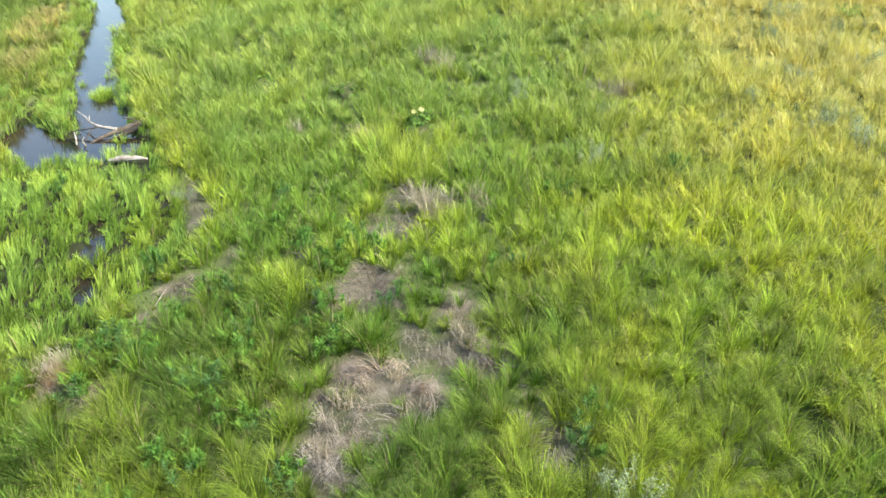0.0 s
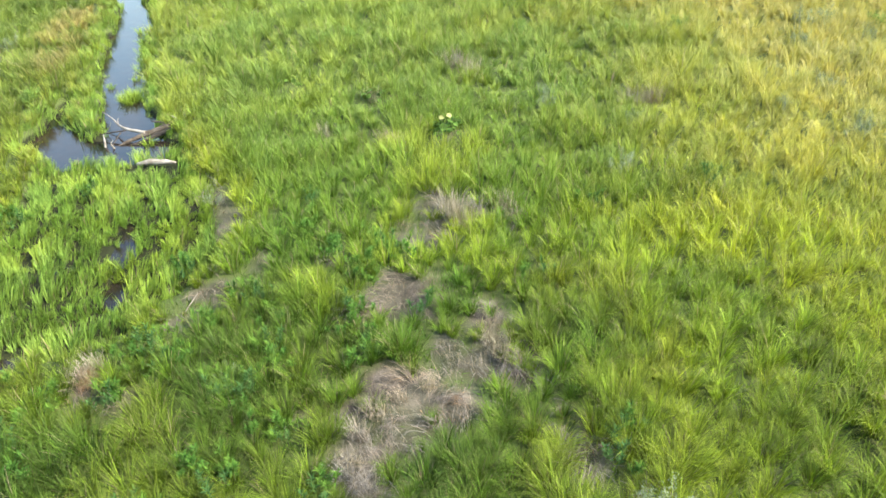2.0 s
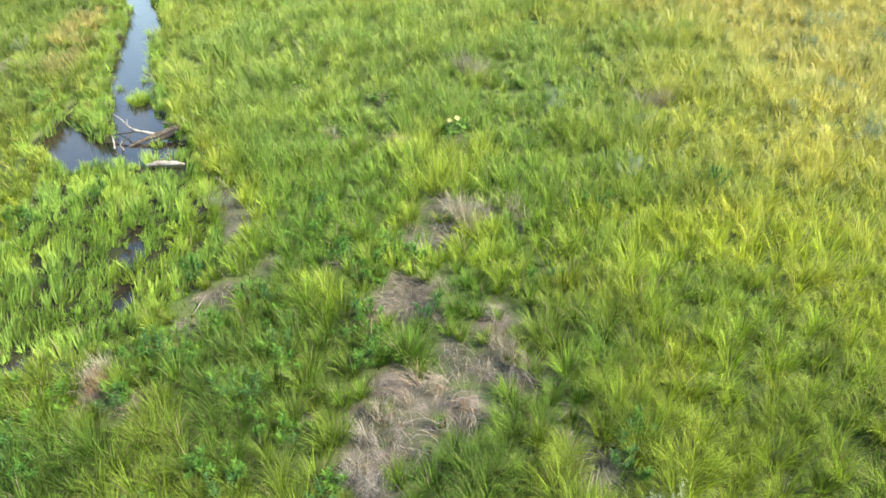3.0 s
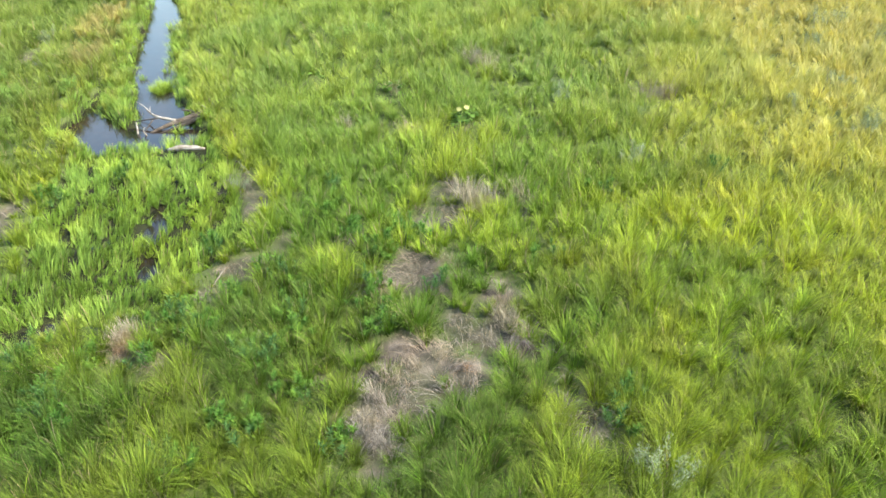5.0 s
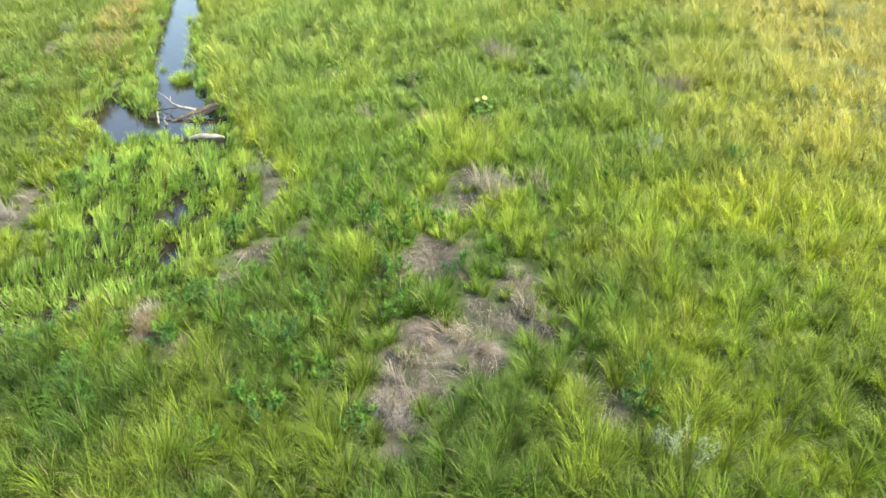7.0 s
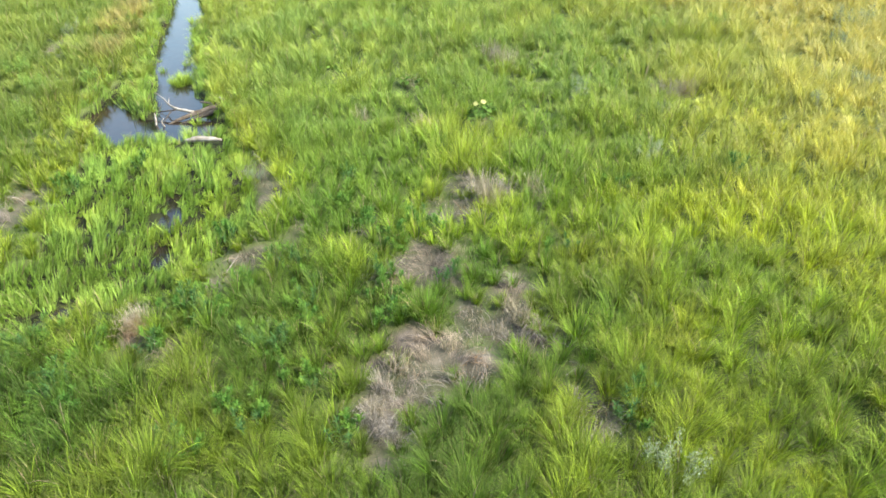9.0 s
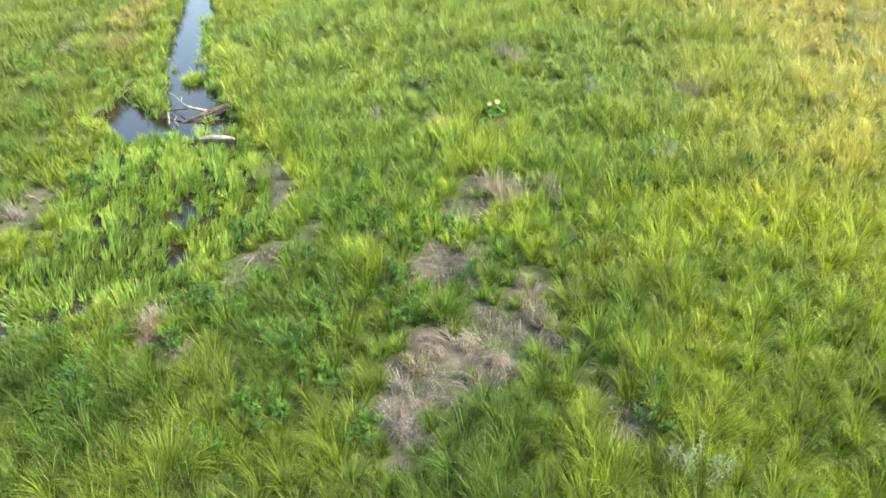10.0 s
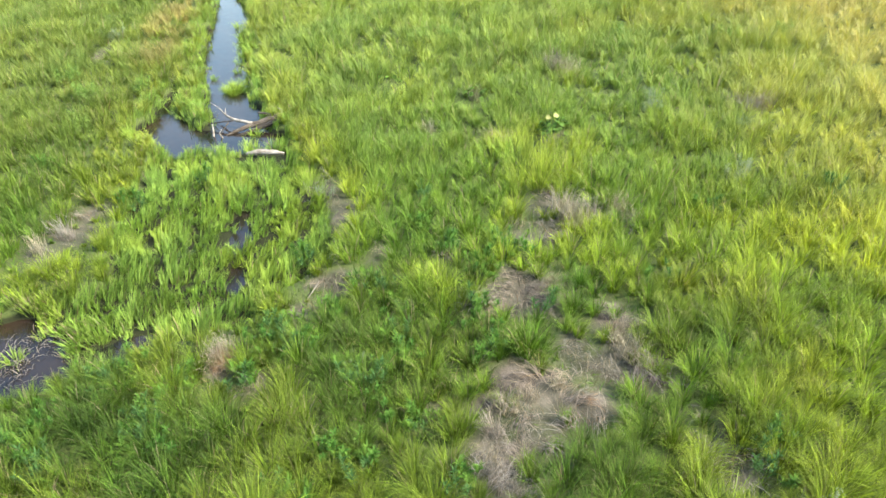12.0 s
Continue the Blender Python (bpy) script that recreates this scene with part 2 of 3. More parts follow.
# ---- blades of grass ----
def blade_mesh(name, root, lean, length, width, droop, tint, tip, levels, mat, hook=1.0):
    """One mesh of curved, tapering blades. root (n,3); lean (n): heading in radians; droop (n): 0 upright to 1 lying over; tint, tip (n,3); hook: above 1 the bend comes late, near the tip."""
    n = len(root)
    s = np.linspace(0, 1, levels + 1)
    up0 = 1.45 - droop * (0.55 if hook == 1 else 0.42)
    ang = up0[:, None] - (droop * 2.1 * (0.65 + 0.35 * hook))[:, None] * (s[None, :-1] + 0.5 / levels) ** hook
    step = (length / levels)[:, None]
    h = np.concatenate([np.zeros((n, 1)), np.cumsum(np.cos(ang) * step, 1)], 1)
    v = np.concatenate([np.zeros((n, 1)), np.cumsum(np.sin(ang) * step, 1)], 1)
    d = np.stack([np.cos(lean), np.sin(lean)], 1)
    mid = np.empty((n, levels + 1, 3))
    mid[..., :2] = root[:, None, :2] + h[..., None] * d[:, None, :]
    mid[..., 2] = root[:, None, 2] + v
    side_dir = lean + np.pi / 2 + (np.random.default_rng(n).random(n) - 0.5) * 1.6
    side = np.stack([np.cos(side_dir), np.sin(side_dir), np.zeros(n)], 1)
    w = (np.array([0.75, 1.0, 0.7, 0.4])[:levels] if levels > 1 else np.array([1.0]))
    wide = width[:, None] * 0.5 * w[None, :]
    left = mid[:, :-1] - side[:, None] * wide[..., None]
    right = mid[:, :-1] + side[:, None] * wide[..., None]
    co = np.concatenate([np.stack([left, right], 2).reshape(n, levels * 2, 3), mid[:, -1:]], 1)
    k = levels * 2 + 1
    base = (np.arange(n) * k)[:, None]
    quads = [np.stack([base[:, 0] + 2 * i, base[:, 0] + 2 * i + 1, base[:, 0] + 2 * i + 3, base[:, 0] + 2 * i + 2], 1) for i in range(levels - 1)]
    tri = np.stack([base[:, 0] + k - 3, base[:, 0] + k - 2, base[:, 0] + k - 1], 1)
    loops = np.concatenate([np.concatenate(quads, 1), tri], 1) if quads else tri
    sizes = np.tile(np.array([4] * (levels - 1) + [3]), n)
    me = bpy.data.meshes.new(name)
    me.vertices.add(n * k)
    me.vertices.foreach_set("co", co.astype(np.float32).ravel())
    me.loops.add(loops.size)
    me.loops.foreach_set("vertex_index", loops.ravel().astype(np.int32))
    me.polygons.add(len(sizes))
    me.polygons.foreach_set("loop_start", np.concatenate([[0], np.cumsum(sizes)[:-1]]).astype(np.int32))
    me.update(calc_edges=True)
    me.polygons.foreach_set("use_smooth", np.ones(len(sizes), bool))
    at = me.attributes.new("tint", "FLOAT_COLOR", "POINT")
    f = np.repeat(np.append(s[:-1], 1.0), [2] * levels + [1])
    f = np.clip(f * 1.4 - 0.5, 0, 1)[None, :, None]
    col = np.ones((n, k, 4), np.float32)
    col[..., :3] = tint[:, None, :] * (1 - f) + tip[:, None, :] * f
    at.data.foreach_set("color", col.ravel())
    me.materials.append(mat)
    return me


# base colours of the species
SEDGE = np.array((0.084, 0.170, 0.016))
LIME = np.array((0.190, 0.262, 0.019))
OLIVE = np.array((0.210, 0.230, 0.022))
DEEP = np.array((0.044, 0.112, 0.013))
GOLD = np.array((0.315, 0.300, 0.095))
TAN = np.array((0.235, 0.185, 0.125))
GREY = np.array((0.225, 0.195, 0.172))
RUST = np.array((0.270, 0.165, 0.090))
REED = np.array((0.170, 0.262, 0.048))


# patches of herbs: x, y, spread, how many
HERB_PATCHES = [(-2.95, 14.6, 0.55, 9), (-2.73, 13.5, 0.45, 9), (-2.4, 18.0, 0.7, 15), (-4.2, 17.7, 0.6, 10), (-4.9, 18.9, 0.7, 11), (-3.3, 16.8, 0.5, 8), (-5.8, 9.9, 0.5, 10), (-5.5, 12.0, 0.6, 11),
                (-4.35, 10.8, 0.45, 7), (-8.6, 13.2, 0.6, 11), (-7.2, 13.1, 0.7, 13), (-5.1, 13.1, 0.6, 9), (-10.2, 10.8, 0.8, 17), (-9.9, 9.7, 0.7, 11), (-9.9, 12.0, 0.5, 9), (-8.7, 12.1, 0.5, 7), (-11.6, 11.4, 0.8, 14),
                (-5.5, 14.8, 0.6, 8), (-3.0, 9.3, 0.3, 5), (3.1, 10.5, 0.3, 6), (2.85, 9.9, 0.25, 4), (-1.5, 15.0, 0.3, 3), (-6.2, 16.0, 0.5, 6), (-7.1, 14.4, 0.5, 6), (-8.5, 17.6, 0.4, 6), (-5.2, 20.9, 0.5, 5),
                (-13.0, 10.2, 0.7, 9), (-12.2, 9.0, 0.6, 6), (-6.9, 8.7, 0.5, 8), (-15.0, 20.5, 0.7, 8), (-13.8, 22.5, 0.6, 6), (4.2, 20.6, 0.5, 4), (1.6, 23.0, 0.4, 3), (8.2, 21.8, 0.45, 5), (-0.6, 26.4, 0.4, 4), (-19.5, 22.5, 0.8, 6), (1.6, 16.5, 0.4, 4)]


def meadow_tint(x, y, r):
    """The mix of grasses: lush green by the stream, drier and yellower away from it, with some light and shade painted
    in.
    """
    dry = smooth(0, 24, x + (y - 20) * 0.08 + (rough_noise(x, y, 6, 2) - 0.5) * 13)
    lush = rough_noise(x, y, 3.2, 5)
    stream = 1 - smooth(0.2, 2.2, np.minimum(water_edge(x, y), bed_edge(x, y)))
    tuft = r.random(len(x))
    c = SEDGE[None] * (1 - dry)[:, None] + OLIVE[None] * dry[:, None]
    k = (smooth(0.45, 0.75, lush) * 0.45 * (1 - dry * 0.5))[:, None]
    c = c * (1 - k) + LIME[None] * k
    k = ((1 - smooth(0.35, 0.62, lush)) * (0.5 - 0.15 * smooth(12, 20, y)) * (1 - dry))[:, None]
    c = c * (1 - k) + DEEP[None] * k
    k = (stream * (0.25 + 0.5 * smooth(14, 20, y)))[:, None]
    c = c * (1 - k) + LIME[None] * k
    k = (smooth(0.35, 0.95, dry) * (0.25 + 0.4 * (tuft > 0.5)) * smooth(16, 38, y))[:, None]
    c = c * (1 - k) + GOLD[None] * k
    # paler, seeding grass away from the wet ground, haze and glare painted in too
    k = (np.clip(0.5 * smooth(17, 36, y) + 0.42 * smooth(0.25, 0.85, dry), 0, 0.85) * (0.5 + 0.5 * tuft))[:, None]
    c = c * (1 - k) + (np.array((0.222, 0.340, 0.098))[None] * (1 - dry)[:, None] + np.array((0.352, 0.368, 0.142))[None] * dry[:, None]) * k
    # clones of yellower and of bluer sedge, a metre or two across, and odd tufts of either
    hue = np.clip(0.6 * rough_noise(x, y, 2.0, 6) + 0.5 * rough_noise(x, y, 7.0, 1) + 0.35 * (r.random(len(x)) - 0.5) - 0.05, 0, 1)
    hue = (smooth(0.3, 0.72, hue) * (1 - 0.55 * dry) + 0.15 * dry)[:, None]
    c = c * ((1 - hue) * np.array((0.92, 0.94, 0.94)) + hue * np.array((1.14, 1.04, 0.94)))
    # yellow-green sedge on the near bank
    k = ((1 - smooth(11.5, 15, y)) * (1 - smooth(-4, -1, x)) * smooth(0.36, 0.52, rough_noise(x, y, 1.7, 3)) * 0.75)[:, None]
    c = c * (1 - k) + np.array((0.112, 0.162, 0.008))[None] * k
    # the middle lightened to paint out the shade of its own blades
    c = c * (1 + 0.2 * smooth(14, 18, y) * (1 - smooth(28, 34, y)) * smooth(-11, -8, x))[:, None]
    # near left toned down, blade shade put into the colour
    c = c * (1 - 0.14 * (1 - smooth(9, 13, y)) * (1 - smooth(-1, 3, x)))[:, None]
    # deep green growth on the near bank, with shade mixed into its colour
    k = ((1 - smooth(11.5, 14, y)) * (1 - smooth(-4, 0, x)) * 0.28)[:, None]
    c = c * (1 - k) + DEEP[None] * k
    # brighter dry-side grass, part of it light from the haze painted in
    c = c * (1 + 0.32 * smooth(2.5, 7, x) * (1 - smooth(17, 21, y)))[:, None]
    c = c * (1 + smooth(1, 5, x)[:, None] * (1 - smooth(18, 26, y))[:, None] * np.array((0.07, 0.0, -0.1)))
    # darker growth among the leafy herbs
    k = np.zeros(len(x))
    for hx, hy, hs, hn in HERB_PATCHES:
        k = np.maximum(k, 0.28 * (1 - smooth(0.5, 1.7, np.hypot(x - hx, y - hy) / hs)))
    c = c * (1 - k[:, None]) + DEEP[None] * k[:, None]
    # a strip of last year's rusty grass along the far bank
    k = ((1 - smooth(-0.3, 0.9, band(x, y, [(-23.6, 46, 0.7), (-22.8, 42, 0.8), (-21.5, 37.6, 0.6), (-20.5, 34.6, 0.4)]))) * (tuft > 0.25) * 0.55)[:, None]
    # last, redder far off and darker on the far left
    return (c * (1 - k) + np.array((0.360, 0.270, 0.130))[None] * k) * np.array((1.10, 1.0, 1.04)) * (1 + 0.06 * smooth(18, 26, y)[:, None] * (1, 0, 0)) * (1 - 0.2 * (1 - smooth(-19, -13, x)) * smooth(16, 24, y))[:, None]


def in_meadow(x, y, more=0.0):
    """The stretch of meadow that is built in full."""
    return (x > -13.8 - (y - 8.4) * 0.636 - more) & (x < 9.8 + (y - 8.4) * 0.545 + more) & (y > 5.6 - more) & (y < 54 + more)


BROAD = [(-0.66, 26.25), (-0.72, 25.6), (-3.75, 29.7), (-7.8, 31.5)]  # where broad-leaved plants stand


def crowns(seed, y0, y1, gap):
    """Where tussocks stand: an uneven spread over the meadow about a gap apart, off the water and thin on bare soil."""
    r = np.random.default_rng(seed)
    gx, gy = np.meshgrid(np.arange(-44, 34, gap), np.arange(y0, y1, gap))
    gx[1::2] += gap / 2
    x, y = (g.ravel() + r.uniform(-0.42, 0.42, g.size) * gap for g in (gx, gy))
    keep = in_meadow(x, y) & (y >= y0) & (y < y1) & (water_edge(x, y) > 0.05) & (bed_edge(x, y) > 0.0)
    bare = np.maximum(bareness(x, y), 0.8 * bareness(x, y + 0.25))
    keep &= r.random(len(x)) > bare * 0.82
    for bx, by in BROAD:
        keep &= np.hypot(x - bx, (y + 0.4 - by) * 0.8) > 0.7
    keep &= r.random(len(x)) < 0.72 + 0.7 * rough_noise(x, y, 1.6, 6) + smooth(14, 20, y)
    return x[keep], y[keep]


def sheaves(r, n, blades, strands, tall, reach, spread_by, lie):
    """Blades of n tussocks, in strands of a few that spring from one point and lie the same way: upright at the heart, arching over at the rim.
    Gives the tussock of each blade, its root about the crown, heading, length, droop and tone."""
    heading, out = r.random((n, strands)) * 2 * np.pi, np.sqrt(r.random((n, strands)))
    sag = np.clip(r.normal(0.12, 0.08, (n, strands)) + 0.88 * spread_by * out + 0.25 * (r.random((n, strands)) < 0.15), 0.03, 0.95)
    long, tone = r.uniform(0.62, 1.08, (n, strands)), r.uniform(0.5, 1.22, (n, strands))
    count = r.integers(int(blades * 0.65), int(blades * 1.35) + 1, n)
    idx = np.repeat(np.arange(n), count)
    m = len(idx)
    k = r.integers(0, strands, m)
    a, q = heading[idx, k], out[idx, k] * reach[idx]
    root = np.stack([np.cos(a) * q + r.normal(0, 0.022, m), np.sin(a) * q + r.normal(0, 0.022, m)], 1)
    way = a + r.normal(0, 0.42, m)
    way = np.arctan2(np.sin(way) + 0.2 * np.sin(lie[idx]), np.cos(way) + 0.2 * np.cos(lie[idx]))
    length = tall[idx] * long[idx, k] * r.uniform(0.75, 1.1, m)
    return idx, root, way, length, np.clip(sag[idx, k] + r.normal(0, 0.05, m), 0.02, 1.0), tone[idx, k] * r.uniform(0.75, 1.2, m) * np.where(r.random(m) < 0.14, 1.55, 1.0)


def tussock_height(x, y, r):
    lumps = smooth(20, 28, y)
    tall = (0.55 - 0.3 * lumps + (0.8 + 0.6 * lumps) * rough_noise(x, y, 2.2, 1)) * r.uniform(0.75, 1.2, len(x))
    tall *= 1 - 0.5 * np.maximum(bareness(x, y), np.maximum(bareness(x, y + 0.35), 0.8 * bareness(x, y + 0.7)))
    # shorter where mud and flattened straw lie open behind
    tall *= 1 - 0.7 * np.maximum(np.maximum(bareness(x, y + 0.3), bareness(x, y + 0.6)), bareness(x, y + 1.0)) * (x < -5)
    return tall * (1 - (0.25 + 0.3 * (y < 14.5)) * (1 - smooth(0.1, 1.2, np.minimum(bed_edge(x, y), water_edge(x, y)))))


def meadow_grass(seed, x, y, blades, strands, width, tallness, levels, label, even):
    r = np.random.default_rng(seed)
    n = len(x)
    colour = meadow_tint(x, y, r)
    tall = tallness * tussock_height(x, y, r)
    idx, off, way, length, droop, tone = sheaves(r, n, blades, strands, tall, 0.17 * tall, 0.36, value_noise(x, y, 4.5, 3) * 9.0)
    m = len(idx)
    tone = tone * (1 - even) + even * 0.97
    root = np.concatenate([np.stack([x[idx], y[idx]], 1) + off, np.zeros((m, 1))], 1)
    root[:, 2] = height(root[:, 0], root[:, 1]) - 0.02
    vary = 0.17 - 0.3 * min(even, 0)
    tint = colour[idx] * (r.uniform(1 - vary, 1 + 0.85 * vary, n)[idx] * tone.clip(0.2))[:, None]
    old = r.random(m) < 0.035
    tint[old] = TAN * r.uniform(0.7, 1.15, (old.sum(), 1))
    seeding = (0.16 + 0.22 * smooth(1, 12, x))[idx][:, None]
    tip = tint * (1 - seeding) + GOLD * 1.05 * seeding
    me = blade_mesh("meadow_grass", root, way, length, width * r.uniform(0.65, 1.4, m), droop, tint, tip, levels, GRASS, 1.6)
    return tagged(new("meadow_grass", me), label, "grass", kind="stuff")


def undergrowth():
    """Low leaves that close the ground between the tussocks, tinted dark for its shade."""
    r = np.random.default_rng(17)
    n = 85000
    y = 5.6 + 36 * r.random(n) ** 1.3
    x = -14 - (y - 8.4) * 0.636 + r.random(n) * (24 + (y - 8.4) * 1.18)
    keep = (water_edge(x, y) > 0.1) & (bed_edge(x, y) > 0.05) & (r.random(n) > bareness(x, y) * 1.3)
    x, y = x[keep], y[keep]
    n = len(x)
    # shade of the hollows goes into the tint, less of it on the right
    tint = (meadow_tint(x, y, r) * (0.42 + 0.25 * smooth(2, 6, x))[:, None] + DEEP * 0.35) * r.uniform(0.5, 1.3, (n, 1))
    root = np.stack([x, y, height(x, y) - 0.02], 1)
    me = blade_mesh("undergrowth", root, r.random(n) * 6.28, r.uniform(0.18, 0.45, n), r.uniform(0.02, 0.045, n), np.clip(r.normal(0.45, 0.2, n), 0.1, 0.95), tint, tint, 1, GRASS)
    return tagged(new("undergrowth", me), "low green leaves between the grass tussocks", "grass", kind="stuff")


near_x, near_y = crowns(11, 5.6, 17, 0.545)
# the tussocks that the camera passes nearest are things of their own, built further down
SINGLE = (near_x > -7.5) & (near_x < 7.0) & (near_y > 7.6) & (near_y < 11.6)
meadow_grass(12, near_x[~SINGLE], near_y[~SINGLE], 158, 36, 0.0112, 1.0, 3, "long arching green sedge and grass blades in tussocks", -0.3)
mid_x, mid_y = crowns(13, 17, 31, 0.52)
meadow_grass(14, mid_x, mid_y, 76, 26, 0.0155, 1.05, 3, "long green and yellowish meadow grass in dense tussocks", 0.15)
far_x, far_y = crowns(15, 31, 54, 0.66)
meadow_grass(16, far_x, far_y, 70, 24, 0.0205, 1.2, 2, "distant green grass turning straw yellow", 0.75)
undergrowth()


def outer_grass(n, x0, x1, y0, y1, blades, wide, scatter_by, seed):
    """The same meadow going on all round, in coarser tufts."""
    r = np.random.default_rng(seed)
    x, y = r.uniform(x0, x1, n), r.uniform(y0, y1, n)
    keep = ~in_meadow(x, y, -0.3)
    keep &= (water_edge(x, y) > 0.1) & (bed_edge(x, y) > 0.1)
    x, y = x[keep], y[keep]
    n = len(x)
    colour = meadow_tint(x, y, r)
    idx = np.repeat(np.arange(n), blades)
    m = len(idx)
    a = r.random(m) * 2 * np.pi
    root = np.stack([x[idx] + r.normal(0, scatter_by, m), y[idx] + r.normal(0, scatter_by, m), np.zeros(m)], 1)
    root[:, 2] = height(root[:, 0], root[:, 1]) - 0.02
    tint = colour[idx] * r.uniform(0.7, 1.25, (m, 1))
    me = blade_mesh("outer_grass", root, a, r.uniform(0.5, 1.0, m), wide * r.uniform(0.6, 1.4, m), np.clip(r.normal(0.4, 0.2, m), 0.05, 0.9), tint, tint, 1, GRASS)
    return tagged(new("outer_grass", me), "tall green meadow grass stretching away on all sides", "grass", kind="stuff")


outer_grass(34000, -75, 65, -30, 95, 5, 0.10, 0.25, 14)
outer_grass(3400, -13, 10, -9, 6, 24, 0.028, 0.10, 15)


# ---- reeds in the old channel and at the water's edge ----
def reed_field(name, test, box, gap, seed, label, tall, lie, open_share=0.0, dead=0.03):
    """Clumps of broad, upright blades in rows that follow the old channel, with dark gaps between."""
    r = np.random.default_rng(seed)
    gx, gy = np.meshgrid(np.arange(box[0], box[1], gap), np.arange(box[2], box[3], gap))
    x, y = (g.ravel() + r.uniform(-0.5, 0.5, g.size) * gap for g in (gx, gy))
    row = 0.5 + 0.5 * np.sin(2 * np.pi * (band(x, y, BED) / 1.15 + 1.5 * rough_noise(x, y, 3.0, 3)))
    dense = 0.75 * row + 0.7 * rough_noise(x, y, 0.9, 2)
    keep = test(x, y) & (dense > open_share * (0.29 + 0.06 * (1 - smooth(14.5, 18, y))) + 0.1 * r.random(len(x)))
    x, y, dense = x[keep], y[keep], dense[keep]
    n = len(x)
    idx = np.repeat(np.arange(n), r.integers(13, 24, n))
    m = len(idx)
    a, q = r.random(m) * 2 * np.pi, np.sqrt(r.random(m)) * gap * 0.42
    root = np.stack([x[idx] + np.cos(a) * q, y[idx] + np.sin(a) * q, np.zeros(m)], 1)
    root[:, 2] = np.maximum(height(root[:, 0], root[:, 1]), WATER_Z - 0.05) - 0.03
    flow = lie + (value_noise(x, y, 1.2, 4) - 0.5) * 4.0 + r.normal(0, 0.7, n)
    way = np.arctan2(0.55 * np.sin(a) + np.sin(flow[idx]), 0.55 * np.cos(a) + np.cos(flow[idx])) + r.normal(0, 0.25, m)
    size = (0.42 + 0.66 * smooth(0.35, 0.95, dense)) * r.uniform(0.85, 1.15, n)
    tint = REED[None] * ((0.80 + 0.4 * value_noise(x, y, 1.7, 7)) * r.uniform(0.72, 1.16, n))[idx][:, None] * r.uniform(0.7, 1.3, (m, 1))
    tint = tint * np.where(rough_noise(x, y, 1.5, 1) > 0.54, 1.0, 0.0)[idx][:, None] * np.array((0.15, 0.04, -0.1)) + tint
    old = r.random(m) < dead
    tint[old] = TAN * r.uniform(0.5, 1.0, (old.sum(), 1))
    me = blade_mesh(name, root, way, tall * size[idx] * r.uniform(0.6, 1.15, m), 0.023 * r.uniform(0.7, 1.3, m), np.clip(r.normal(0.25, 0.12, m), 0.03, 0.8), tint, tint * 0.88 + LIME * 0.2, 3, GRASS)
    return tagged(new(name, me), label, "reeds", kind="stuff")


reed_field("reed_bed", lambda x, y: (bed_edge(x, y) < 0.12) & (water_edge(x, y) > -0.02) & (np.hypot((x + 11.9) / 1.0, (y - 24.55) / 0.55) > 1), (-24, -6, 10, 28), 0.225, 21, "bright yellow-green broad-bladed reeds growing in rows in shallow water", 0.60, 0.7, 1.0)
reed_field("bank_reeds", lambda x, y: (np.abs(water_edge(x, y) - 0.15) < 0.4) & (bed_edge(x, y) > 0), (-34, -10, 24, 60), 0.3, 22, "bright green grass overhanging the banks of the brook", 0.6, 1.5, 0.35)
reed_field("pool_reeds", lambda x, y: (np.abs(water_edge(x, y) - 0.3) < 0.42) & (y > 12.6), (-20, -13.2, 12, 16.5), 0.26, 23, "ragged yellow-green and dead brown reeds hanging over a dark pool", 0.5, 4.6, 0.4, 0.28)


# ---- straw: last year's stalks lying over the bare patches ----
def straw_mats():
    r = np.random.default_rng(31)
    roots, leans, lens, wides, droops, tints = [], [], [], [], [], []
    for i, (cx, cy, rx, ry, turn, how) in enumerate(BARE):
        n = int(rx * ry * (650 if cx > -5 and cy < 25 else 380) * how) + 40
        a, q = r.random(n) * 2 * np.pi, np.sqrt(r.random(n)) * 1.12
        x, y = cx + np.cos(a) * q * rx, cy + np.sin(a) * q * ry
        keep = (bareness(x, y) > 0.15) & (water_edge(x, y) > 0.05) & (r.random(n) < smooth(0.25, 0.7, rough_noise(x, y, 0.6, 7)) * 1.2)
        x, y = x[keep], y[keep]
        n = len(x)
        roots.append(np.stack([x, y, height(x, y) + r.uniform(0.0, 0.06, n)], 1))
        main = 4.7 + (value_noise(x, y, 0.7, 2) - 0.5) * 4.0
        leans.append(main + r.normal(0, 0.35, n))
        lens.append(r.uniform(0.35, 0.95, n))
        wides.append(r.uniform(0.005, 0.012, n))
        droops.append(np.clip(np.where(r.random(n) < 0.22, r.normal(0.32, 0.12, n), r.normal(0.74, 0.18, n)), 0.08, 1.0))
        kind = r.random((n, 1))
        mixw = value_noise(x, y, 0.9, 5)[:, None]
        c = np.where(kind + mixw > 1.4, TAN, np.where(kind + mixw > 0.36, GREY, RUST * 0.8))
        if i in (0, 1, 5, 8, 20, 26):
            c = c * 0.8 + RUST * 0.2
        tints.append(c * r.uniform(0.28, 1.08, (n, 1)))
    tint = np.concatenate(tints)
    me = blade_mesh("straw_litter", np.concatenate(roots), np.concatenate(leans), np.concatenate(lens), np.concatenate(wides), np.concatenate(droops), tint, tint * 1.1, 3, STRAW)
    return tagged(new("straw_litter", me), "grey-brown flattened straw lying over bare soil", "straw", kind="stuff")


straw_mats()


# ---- helpers for things ----
def part(name, me, parent, label=""):
    ob = new(name, me)
    ob.parent = parent
    return tagged(ob, label)


